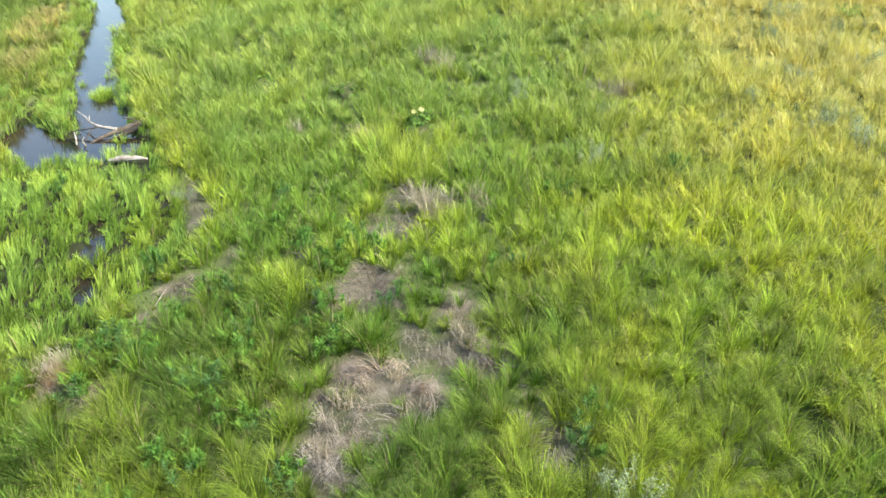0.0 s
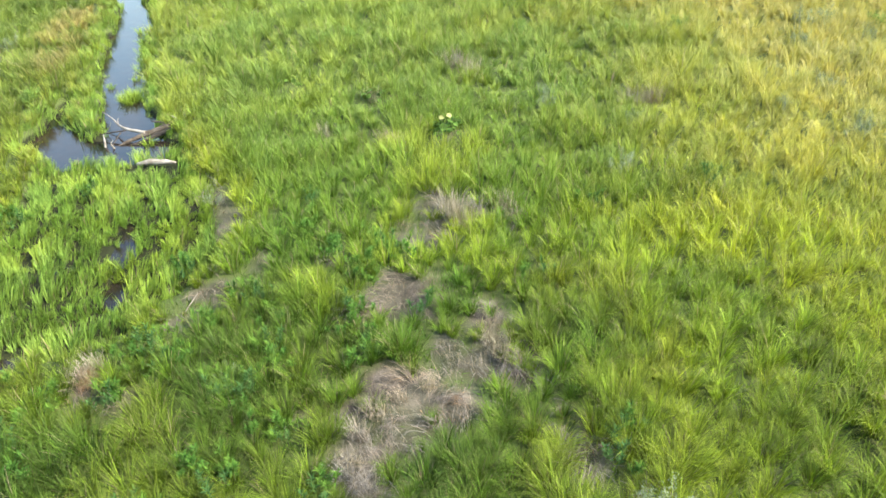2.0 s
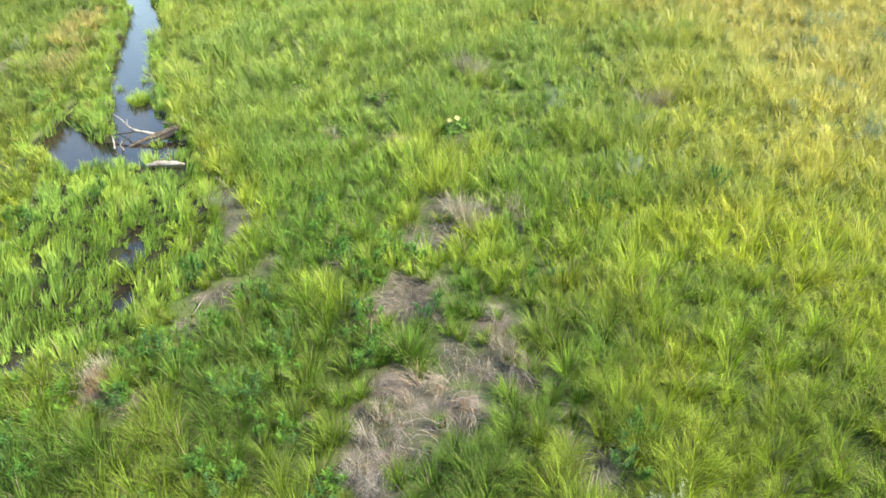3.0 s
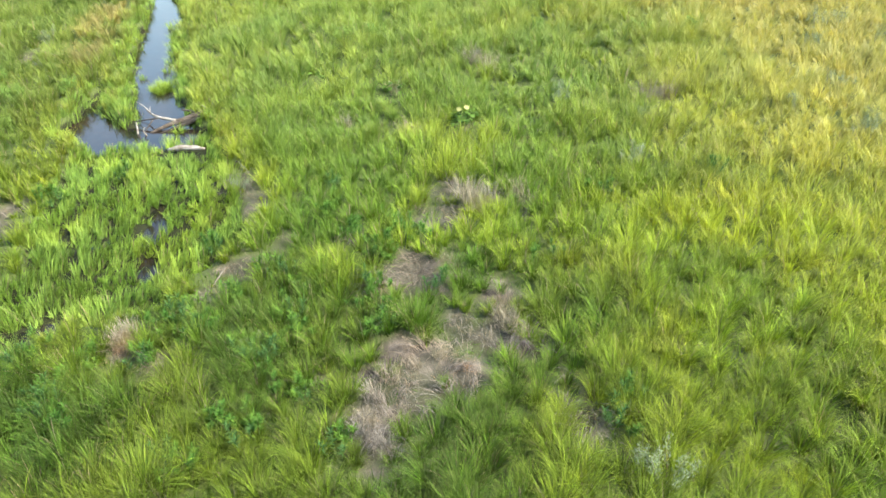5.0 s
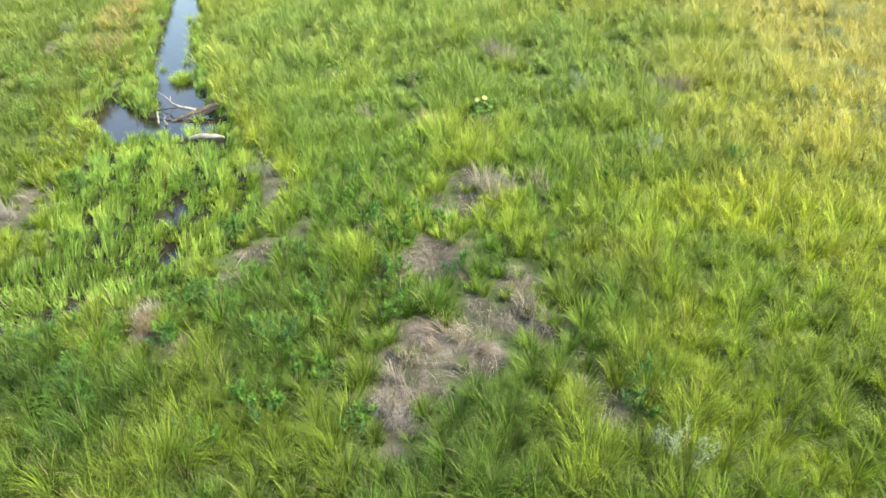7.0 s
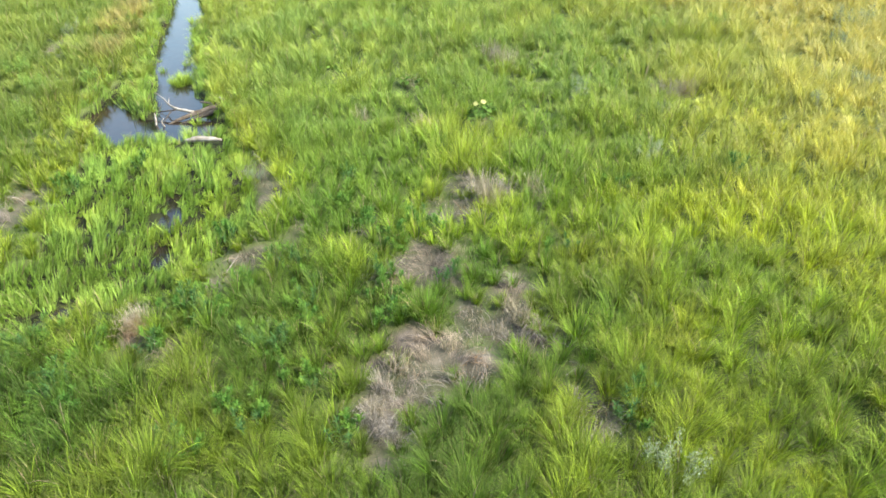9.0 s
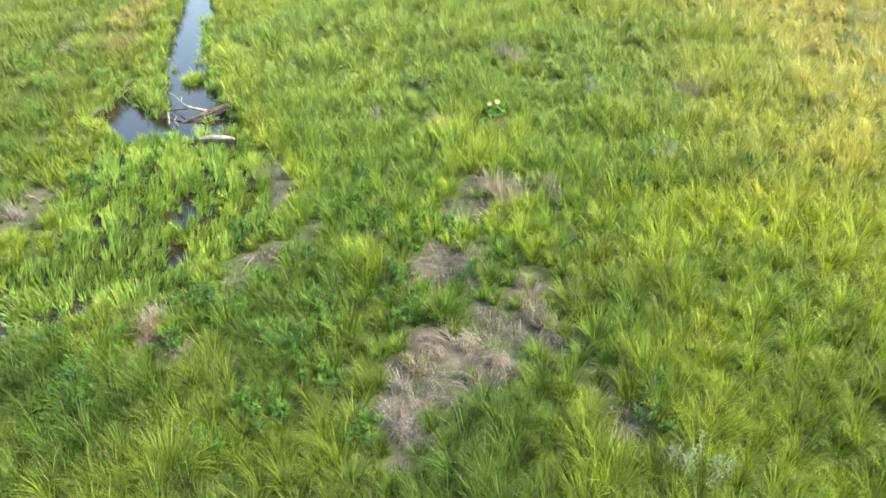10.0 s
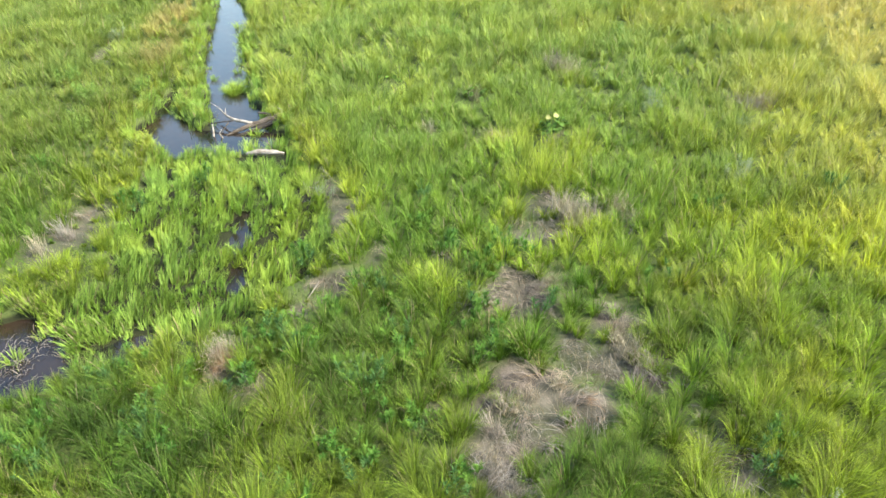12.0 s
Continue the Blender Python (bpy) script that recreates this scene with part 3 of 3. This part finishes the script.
def tube_mesh(name, points, radii, mat, sides=8, seed=1, knobbly=0.15):
    """A bent, tapering, slightly knobbly limb through the points."""
    r = np.random.default_rng(seed)
    p = np.array(points, float)
    t = np.linspace(0, 1, len(p))
    fine = np.linspace(0, 1, max(5, len(p) * 3))
    q = np.stack([np.interp(fine, t, p[:, i]) for i in range(3)], 1)
    q[1:-1] = (q[:-2] + q[1:-1] * 2 + q[2:]) / 4
    rad = np.interp(fine, np.linspace(0, 1, len(radii)), radii)
    bm = bmesh.new()
    rings = []
    for i, (c, rr) in enumerate(zip(q, rad)):
        d = Vector(q[min(i + 1, len(q) - 1)] - q[max(i - 1, 0)]).normalized()
        u = d.cross(Vector((0.3, 0.2, 1))).normalized()
        w = d.cross(u)
        ring = []
        for k in range(sides):
            a = 2 * math.pi * k / sides
            s = rr * (1 + knobbly * r.normal())
            ring.append(bm.verts.new(Vector(c) + u * math.cos(a) * s + w * math.sin(a) * s))
        rings.append(ring)
    for a, b in zip(rings, rings[1:]):
        for k in range(sides):
            bm.faces.new((a[k], a[(k + 1) % sides], b[(k + 1) % sides], b[k]))
    bm.faces.new(rings[0][::-1])
    bm.faces.new(rings[-1])
    bmesh.ops.recalc_face_normals(bm, faces=bm.faces)
    me = bpy.data.meshes.new(name)
    bm.to_mesh(me)
    bm.free()
    for f in me.polygons:
        f.use_smooth = True
    me.materials.append(mat)
    return me


def place(x, y, turn, size=1.0, sink=0.03, tilt=0.0):
    return Matrix.LocRotScale((x, y, float(height(x, y)) - sink), Euler((radians(tilt), 0, radians(turn))), (size, size, size))


def scatter(makers, spots, r, group):
    """Builds each kind once and copies it to the rest of the spots."""
    built = []
    for i, (x, y, size) in enumerate(spots):
        turn = r.uniform(-30, 30) if group == "dry straw tufts" else r.uniform(0, 360)
        if i < len(makers):
            ob = makers[i]()
            ob.matrix_basis = place(x, y, turn, size)
            tagged(ob, group=group)
            built.append(ob)
        else:
            made = copy_thing(built[int(r.integers(len(built)))], place(x, y, turn))
            made.scale = (size, size, size)


# ---- big sedge tussocks, the nearest ones each a thing ----
def tussock(seed, colour, label, blades=225, tall=1.0):
    r = np.random.default_rng(seed)
    ob = tagged(new("grass_tussock"), label, "grass tussock")
    for name, n, mat, tone in (("foliage", blades, GRASS, colour), ("thatch", blades // 8, STRAW, TAN * 0.6)):
        idx, off, way, length, droop, shade = sheaves(r, 1, n, 40, np.array([tall]), np.array([0.17 * tall]), 0.38, np.array([r.random() * 6.28]))
        root = np.concatenate([off, r.uniform(-0.03, 0.03, (len(idx), 1))], 1)
        tint = tone[None] * (1.3 * shade - 0.29)[:, None].clip(0.2)
        part(name, blade_mesh(name, root, way, length * (0.7 if mat is STRAW else 1), r.uniform(0.0075, 0.0145, len(idx)), droop, tint, tint * 0.82 + GOLD * 0.19, 4, mat, 1.6), ob)
    return ob


tr = np.random.default_rng(41)
singles = [(float(x), float(y), float(h)) for x, y, h in zip(near_x[SINGLE], near_y[SINGLE], tussock_height(near_x[SINGLE], near_y[SINGLE], tr))]
tones = meadow_tint(near_x[SINGLE], near_y[SINGLE], tr)
# each kind of tussock has the mean colour of the grass where it grows
shade_of = np.argsort(np.argsort(tones[:, 0] / tones[:, 1]))
KINDS = 12
for kind in range(KINDS):
    these = [i for i in range(len(singles)) if shade_of[i] * KINDS // len(singles) == kind]
    mean = tones[these].mean(0)
    label = "tall arching green sedge tussock in the wet meadow" if kind < 7 else "tall yellow-green grass tussock in the drier meadow"
    scatter([lambda: tussock(100 + kind, mean, label), lambda: tussock(130 + kind, mean, label, 200)], [singles[i] for i in these], tr,
            "sedge tussocks of the meadow" if kind < 7 else "yellowish tussocks of the meadow")


# ---- pale upright tufts of dry stalks ----
def dry_tuft(seed, tone, n=150, tall=1.1, reach=0.27):
    r = np.random.default_rng(seed)
    a, rad = r.random(n) * 2 * np.pi, np.sqrt(r.random(n)) * reach
    root = np.stack([np.cos(a) * rad * 1.3, np.sin(a) * rad, np.zeros(n)], 1)
    tint = tone[None] * r.uniform(0.7, 1.3, (n, 1))
    ob = tagged(new("dry_grass_tuft"), "pale dry straw tuft of last year's stalks", "dry grass")
    part("straw", blade_mesh("straw", root, 4.7 + r.normal(0, 1.1, n), tall * r.uniform(0.4, 1.1, n), r.uniform(0.007, 0.013, n), np.clip(r.normal(0.2, 0.16, n), 0.02, 0.9), tint, tint * 1.1, 3, STRAW), ob)
    return ob


dr = np.random.default_rng(43)
dry_spots = [(-2.3, 11.4, 0.62), (-2.65, 10.8, 0.7), (-1.8, 11.9, 0.55), (-1.2, 12.3, 0.55), (0.4, 13.9, 0.62), (0.95, 13.0, 0.55), (-2.25, 9.4, 0.62), (-2.75, 9.7, 0.7), (-0.35, 20.1, 1.1), (-0.6, 20.5, 1.05), (-0.15, 19.6, 1.0), (0.3, 20.2, 0.9), (0.1, 33.7, 1.3), (0.5, 33.1, 1.15), (-0.3, 34.2, 1.2), (7.6, 28.9, 1.1), (8.3, 29.3, 1.15), (-0.5, 19.9, 0.9), (7.2, 29.3, 1.0),
             (-2.7, 10.0, 0.6), (-16.9, 17.4, 0.8), (-16.5, 18.3, 0.9), (0.4, 14.3, 0.8), (0.6, 13.4, 0.8), (-1.1, 16.3, 0.7), (-9.4, 12.9, 0.75), (-9.45, 12.6, 0.7), (-9.3, 13.1, 0.7), (-9.5, 12.75, 0.65),
             (1.2, 20.6, 0.9), (1.6, 19.9, 0.8), (-3.0, 25.6, 0.9), (-2.5, 25.2, 0.8), (-5.6, 26.5, 0.8), (-3.9, 30.0, 0.8)]
scatter([lambda s=s: dry_tuft(200 + s, (np.array((0.29, 0.25, 0.18)), GREY * 1.05, GREY * 0.6 + TAN * 0.45, np.array((0.30, 0.265, 0.19)))[s]) for s in range(4)], dry_spots, dr, "dry straw tufts")


# ---- a slumped mound of rusty dead grass on the bank ----
def dead_mound(x, y, seed=251, n=420):
    r = np.random.default_rng(seed)
    a, rad = r.random(n) * 2 * np.pi, np.sqrt(r.random(n)) * 0.24
    root = np.stack([np.cos(a) * rad * 0.75, np.sin(a) * rad * 2.0, 0.30 * (1 - (rad / 0.26) ** 2)], 1)
    tint = (RUST * 0.7 + TAN * 0.2)[None] * r.uniform(0.45, 1.2, (n, 1))
    ob = tagged(new("dead_grass_mound"), "slumped mound of rusty brown dead grass", "dead grass")
    part("straw", blade_mesh("straw", root, np.where(r.random(n) < 0.7, 4.6 + r.normal(0, 0.7, n), a), r.uniform(0.15, 0.34, n), r.uniform(0.008, 0.014, n), np.clip(r.normal(0.75, 0.16, n), 0.2, 1.0), tint, tint * 1.15, 3, STRAW), ob)
    ob.matrix_basis = place(x, y, 0)


dead_mound(-9.35, 12.85)


# ---- leafy herbs ----
def leafy_stem(parent, r, base, lean, tall, leaves, leaf, wide, tone, mat, stem_tone_mat, start=0.25, fuzz=0.0, droop=0.62):
    tip = Vector((math.cos(lean) * tall * 0.25, math.sin(lean) * tall * 0.25, tall))
    pts = [(0, 0, 0), tuple(tip * 0.5 + Vector((0, 0, 0.03 * tall))), tuple(tip)]
    stem = part("stem", tube_mesh("stem", pts, [0.007, 0.005, 0.003], stem_tone_mat, 4, int(r.integers(9999)), 0.1), parent)
    stem.location = base
    s = start + (1 - start) * np.sqrt(r.random(leaves))
    root = np.stack([np.interp(s, (0, 0.5, 1), [q[i] for q in pts]) for i in range(3)], 1)
    root += r.normal(0, 1, root.shape) * fuzz
    a = np.arange(leaves) * 2.4 + r.normal(0, 0.3, leaves)
    size = leaf * r.uniform(0.65, 1.2, leaves) * (1.15 - 0.45 * s)
    tint = tone[None] * r.uniform(0.75, 1.25, (leaves, 1))
    me = blade_mesh("foliage", root, a, size, wide * size / leaf, np.clip(r.normal(droop, 0.13, leaves), 0.2, 0.95), tint, tint * 1.12, 3, mat)
    part("foliage", me, stem)


STEM = leaf_material("green_stem", 0.7, 0.2, 0.0, (0.12, 0.15, 0.05))
GREYSTEM = leaf_material("grey_stem", 0.8, 0.2, 0.0, (0.22, 0.20, 0.15))


def herb(seed, tone, label, stems=4, tall=0.6, leaf=0.22, wide=0.032):
    r = np.random.default_rng(seed)
    ob = tagged(new("leafy_herb"), label, "herb")
    for _ in range(stems):
        a, q = r.random() * 6.28, r.random() * 0.16
        leafy_stem(ob, r, (math.cos(a) * q, math.sin(a) * q, 0), a, tall * r.uniform(0.7, 1.15), 24, leaf, wide, tone, HERB, STEM, 0.3, 0.0, 0.47)
    return ob


hr = np.random.default_rng(47)
herb_spots = []
for hx, hy, hs, hn in HERB_PATCHES:
    for _ in range(math.ceil(hn * 0.6)):
        herb_spots.append((hx + hr.normal(0, hs * 0.6), hy + hr.normal(0, hs * 0.6), hr.uniform(0.8, 1.2)))
herb_spots = [s for s in herb_spots if water_edge(np.array([s[0]]), np.array([s[1]]))[0] > 0.15 and math.hypot(s[0] + 9.35, s[1] - 12.3) > 0.65]
hr.shuffle(herb_spots)
HERB_TONES = [(0.056, 0.128, 0.022), (0.072, 0.150, 0.025), (0.058, 0.122, 0.036), (0.078, 0.148, 0.022)]
scatter([lambda s=s: herb(300 + s, np.array(HERB_TONES[s]), "deep green leafy herb with narrow pointed leaves") for s in range(4)], [tuple(s) for s in herb_spots], hr, "leafy herbs in the meadow")


# ---- silver-leaved shrubs ----
def silver_shrub(seed, tone, stems=13, tall=0.95, spread_out=0.42):
    r = np.random.default_rng(seed)
    ob = tagged(new("silver_shrub"), "low shrub with small silvery grey-green leaves", "shrub")
    for i in range(stems):
        a, q = r.random() * 6.28, r.random() * spread_out
        leafy_stem(ob, r, (math.cos(a) * q, math.sin(a) * q, 0), a, tall * r.uniform(0.6, 1.1), 90, 0.055, 0.03, tone, SILVER, GREYSTEM, 0.15, 0.05)
    return ob


SILVER_TONE = np.array((0.145, 0.185, 0.108))
sr = np.random.default_rng(53)
shrub_spots = [(3.42, 8.35, 1.0), (15.6, 23.2, 1.45), (14.7, 24.9, 1.15), (18.7, 38.0, 1.7), (5.4, 22.7, 1.0), (3.4, 28.7, 1.1), (16.2, 21.6, 1.0), (15.8, 29.5, 1.1), (17.2, 35.5, 1.1), (19.6, 31.0, 1.2),
               (-24.5, 38.5, 1.0), (13.2, 27.3, 0.9), (6.9, 26.6, 0.8), (-8.6, 21.0, 0.6), (20.5, 36.0, 1.0), (-6.1, 12.7, 0.6)]
scatter([lambda s=s: silver_shrub(400 + s, SILVER_TONE * (1.0, 0.9, 0.8)[s]) for s in range(3)], shrub_spots, sr, "silvery shrubs")


# rounded bright bushes far off in the grass
def leafy_bush(seed, tone):
    r = np.random.default_rng(seed)
    ob = tagged(new("leafy_bush"), "rounded light green leafy bush in tall grass", "bush")
    for i in range(12):
        a, q = r.random() * 6.28, r.random() * 0.55
        leafy_stem(ob, r, (math.cos(a) * q, math.sin(a) * q, 0), a, 1.0 * r.uniform(0.6, 1.1), 60, 0.12, 0.045, tone, HERB, STEM, 0.2, 0.07)
    return ob


br = np.random.default_rng(59)
bush_spots = [(9.0, 37.5, 1.0), (3.5, 38.5, 1.0), (11.8, 38.6, 0.9), (-7.4, 37.3, 1.1), (-5.6, 38.0, 1.0), (22.5, 38.5, 1.0), (-21.5, 29.5, 1.0), (-19.5, 30.5, 0.9), (-23.5, 31.5, 1.0), (-20.2, 26.0, 0.9)]
scatter([lambda s=s: leafy_bush(450 + s, np.array(((0.125, 0.19, 0.040), (0.105, 0.175, 0.036))[s])) for s in range(2)], bush_spots, br, "light green bushes")


# ---- broad-leaved plants, two of whose leaves have turned pale ----
def big_leaf(name, size, tone, seed, mat):
    """A heart-shaped leaf, cupped along its midrib."""
    r = np.random.default_rng(seed)
    bm = bmesh.new()
    outline = [(0.0, 0.0), (0.2, 0.3), (0.42, 0.42), (0.68, 0.33), (0.9, 0.13), (1.0, 0.0)]
    mid = [bm.verts.new((x * size, 0, -0.22 * size * x * x)) for x, _ in outline]
    for sign in (-1, 1):
        edge = [mid[0]] + [bm.verts.new((x * size, sign * w * size, 0.12 * size - 0.22 * size * x * x + r.normal(0, 0.012))) for x, w in outline[1:-1]] + [mid[-1]]
        for i in range(len(outline) - 1):
            f = [mid[i], mid[i + 1], edge[i + 1], edge[i]]
            f = [v for k, v in enumerate(f) if v not in f[:k]]
            bm.faces.new(f if sign > 0 else f[::-1])
    me = bpy.data.meshes.new(name)
    bm.to_mesh(me)
    bm.free()
    at = me.attributes.new("tint", "FLOAT_COLOR", "POINT")
    at.data.foreach_set("color", np.tile((*tone, 1.0), len(me.vertices)).astype(np.float32))
    for f in me.polygons:
        f.use_smooth = True
    me.materials.append(mat)
    return me


def broadleaf(x, y, seed, leaves, pale, label):
    r = np.random.default_rng(seed)
    ob = tagged(new("broadleaf_plant"), label, "plant")
    ob.matrix_basis = place(x, y, 0)
    for i in range(leaves):
        a, q, z = r.random() * 6.28, 0.12 + r.random() * 0.42, 0.45 + r.random() * 0.3
        tone = (0.31, 0.29, 0.11) if i < pale else np.array((0.085, 0.150, 0.026)) * r.uniform(0.4, 1.2)
        leaf = part("leaf", big_leaf("leaf", r.uniform(0.17, 0.28), tone, seed + i, HERB), ob, "pale yellow leaf" if i < pale else "")
        spot = (-0.32 + 0.3 * i, -0.12, 0.86 + 0.05 * i) if i < pale else (math.cos(a) * q, math.sin(a) * q, z)
        leaf.matrix_basis = pose(*spot, 42, 0, -18 + 40 * i) if i < pale else pose(*spot, r.uniform(-25, 25), r.uniform(-10, 30), math.degrees(a))
        bend = (spot[0] * 0.8, spot[1] * 0.8, spot[2] * 0.7)
        part("leaf_stalk", tube_mesh("leaf_stalk", [(spot[0] * 0.15, spot[1] * 0.15, 0), bend, spot], [0.009, 0.007, 0.005], STEM, 5, seed + i), ob)
    return ob


broadleaf(BROAD[0][0], BROAD[0][1], 501, 26, 2, "broad-leaved dark green plant with two pale yellow leaves")
broadleaf(BROAD[1][0], BROAD[1][1], 520, 20, 0, "broad-leaved dark green plant among tall grass")
broadleaf(BROAD[2][0], BROAD[2][1], 540, 16, 0, "broad-leaved green plant among tall grass")
broadleaf(BROAD[3][0], BROAD[3][1], 560, 12, 0, "broad-leaved green plant among tall grass")

# ---- driftwood in the brook ----
W = WATER_Z
snag = tagged(new("fallen_tree"), "weathered grey-brown fallen tree lying across the brook", "driftwood")
part("trunk", tube_mesh("trunk", [(-12.1, 28.0, 0.22), (-12.7, 27.8, 0.06), (-13.46, 27.5, -0.1), (-13.95, 27.2, -0.22), (-14.4, 26.95, -0.36)], [0.14, 0.13, 0.10, 0.07, 0.04], GREYWOOD, 10, 61, 0.14), snag)
part("second_trunk", tube_mesh("second_trunk", [(-12.05, 27.75, 0.1), (-12.8, 27.5, -0.1), (-13.4, 27.2, -0.24), (-14.0, 26.85, -0.38)], [0.12, 0.1, 0.08, 0.04], DARKWOOD, 8, 62, 0.12), snag, "dark wet trunk")
part("root", tube_mesh("root", [(-12.4, 27.95, 0.15), (-12.8, 28.1, 0.22), (-13.2, 28.15, 0.24)], [0.09, 0.06, 0.03], GREYWOOD, 7, 70, 0.15), snag)
part("root", tube_mesh("root", [(-12.2, 28.0, 0.2), (-12.1, 28.15, 0.36), (-12.35, 28.2, 0.46)], [0.08, 0.05, 0.02], PALEWOOD, 7, 71, 0.15), snag)
limb = part("pale_branch", tube_mesh("pale_branch", [(-13.3, 27.56, 0.0), (-13.75, 27.68, 0.03), (-14.16, 27.78, 0.06), (-14.68, 28.18, 0.1), (-15.13, 28.79, 0.15), (-15.84, 29.43, 0.2)], [0.07, 0.07, 0.062, 0.042, 0.028, 0.012], PALEWOOD, 8, 63, 0.1), snag, "bleached bare branch")
part("twig", tube_mesh("twig", [(-14.2, 27.72, 0.04), (-14.8, 27.72, -0.03), (-15.6, 27.74, -0.16)], [0.035, 0.026, 0.01], DARKWOOD, 6, 64), limb)
part("twig", tube_mesh("twig", [(-14.68, 28.18, 0.1), (-14.75, 28.4, 0.2), (-14.8, 28.6, 0.26)], [0.024, 0.018, 0.008], PALEWOOD, 6, 65), limb)
part("twig", tube_mesh("twig", [(-14.36, 27.6, 0.02), (-14.48, 27.3, -0.14), (-14.6, 27.05, -0.34)], [0.03, 0.026, 0.018], DARKWOOD, 6, 72), limb)
part("broken_branch", tube_mesh("broken_branch", [(-14.8, 26.82, -0.34), (-14.84, 27.0, -0.1), (-14.92, 27.2, 0.12)], [0.045, 0.036, 0.016], PALEWOOD, 6, 66), snag)
part("broken_branch", tube_mesh("broken_branch", [(-14.35, 26.7, -0.34), (-14.5, 26.75, -0.12), (-14.38, 26.8, 0.04)], [0.04, 0.03, 0.015], PALEWOOD, 6, 67), snag)

log = tagged(new("driftwood_log"), "short bleached log lying at the water's edge", "driftwood")
log.location = (-11.9, 24.72, -0.02)
part("log_body", tube_mesh("log_body", [(-0.78, 0.02, -0.06), (-0.4, 0.06, 0.0), (0.2, 0.03, 0.04), (0.78, -0.04, 0.02)], [0.05, 0.12, 0.115, 0.05], PALEWOOD, 10, 68, 0.12), log)

stick = tagged(new("dead_stick"), "thin bleached stick leaning on the muddy bank", "stick")
part("stick_body", tube_mesh("stick_body", [(-8.1, 15.0, -0.2), (-7.9, 15.5, 0.05), (-7.65, 15.95, 0.3)], [0.02, 0.016, 0.01], PALEWOOD, 6, 69), stick)


# ---- broken dead stalks lying in the pool ----
def pool_debris():
    r = np.random.default_rng(71)
    n = 150
    x, y = r.normal(-15.1, 0.55, n), r.uniform(11.9, 14.1, n)
    root = np.stack([x, y, np.full(n, W - 0.03)], 1)
    tint = (GREY * 0.6 + TAN * 0.3)[None] * r.uniform(0.3, 1.1, (n, 1))
    me = blade_mesh("dead_stalks", root, r.random(n) * 6.28, r.uniform(0.2, 0.6, n), r.uniform(0.010, 0.02, n), np.clip(r.normal(0.85, 0.12, n), 0.3, 1.0), tint, tint, 3, STRAW)
    return tagged(new("dead_stalks", me), "broken grey dead stalks lying in a dark pool", "dead reeds", kind="stuff")


pool_debris()


# ---- reed clumps standing in open water ----
def reed_clump(seed, n=150, tall=0.68, reach=0.32):
    r = np.random.default_rng(seed)
    a, rad = r.random(n) * 2 * np.pi, np.sqrt(r.random(n)) * reach
    root = np.stack([np.cos(a) * rad, np.sin(a) * rad, np.zeros(n) - 0.05], 1)
    tint = (REED * 0.6 + LIME * 0.4)[None] * r.uniform(0.75, 1.25, (n, 1))
    ob = tagged(new("reed_clump"), "bright green reed clump standing in the brook", "reeds")
    part("foliage", blade_mesh("foliage", root, a + r.normal(0, 0.4, n), tall * r.uniform(0.5, 1.15, n), r.uniform(0.016, 0.03, n), np.clip(r.normal(0.35, 0.18, n), 0.05, 0.9), tint, tint * 0.85 + GOLD * 0.15, 3, GRASS), ob)
    return ob


rr = np.random.default_rng(67)
clumps = [reed_clump(601), reed_clump(602, 60, 0.5, 0.22)]
CLUMP_SPOTS = [(-15.5, 31.65, 0, 0.95), (-13.02, 26.95, 1, 0.95), (-15.2, 32.0, 0, 0.9), (-15.85, 31.85, 0, 0.85), (-15.55, 32.3, 0, 0.95), (-16.6, 36.0, 1, 1.2), (-16.9, 37.3, 1, 1.1), (-17.4, 38.6, 1, 1.3), (-16.3, 34.6, 1, 0.9), (-17.9, 40.3, 1, 1.3),
               (-15.1, 12.9, 1, 0.9), (-15.5, 12.6, 1, 0.7), (-17.2, 33.6, 1, 0.8), (-18.9, 42.6, 1, 1.2), (-17.1, 39.4, 1, 1.0)]
for i, (x, y, which, size) in enumerate(CLUMP_SPOTS):
    m = Matrix.LocRotScale((x, y, W), Euler((0, 0, rr.uniform(0, 6.28))), (size, size, size))
    if i < 2:
        clumps[i].matrix_basis = m
        tagged(clumps[i], group="reed clumps in the brook")
    else:
        copy_thing(clumps[which], m)
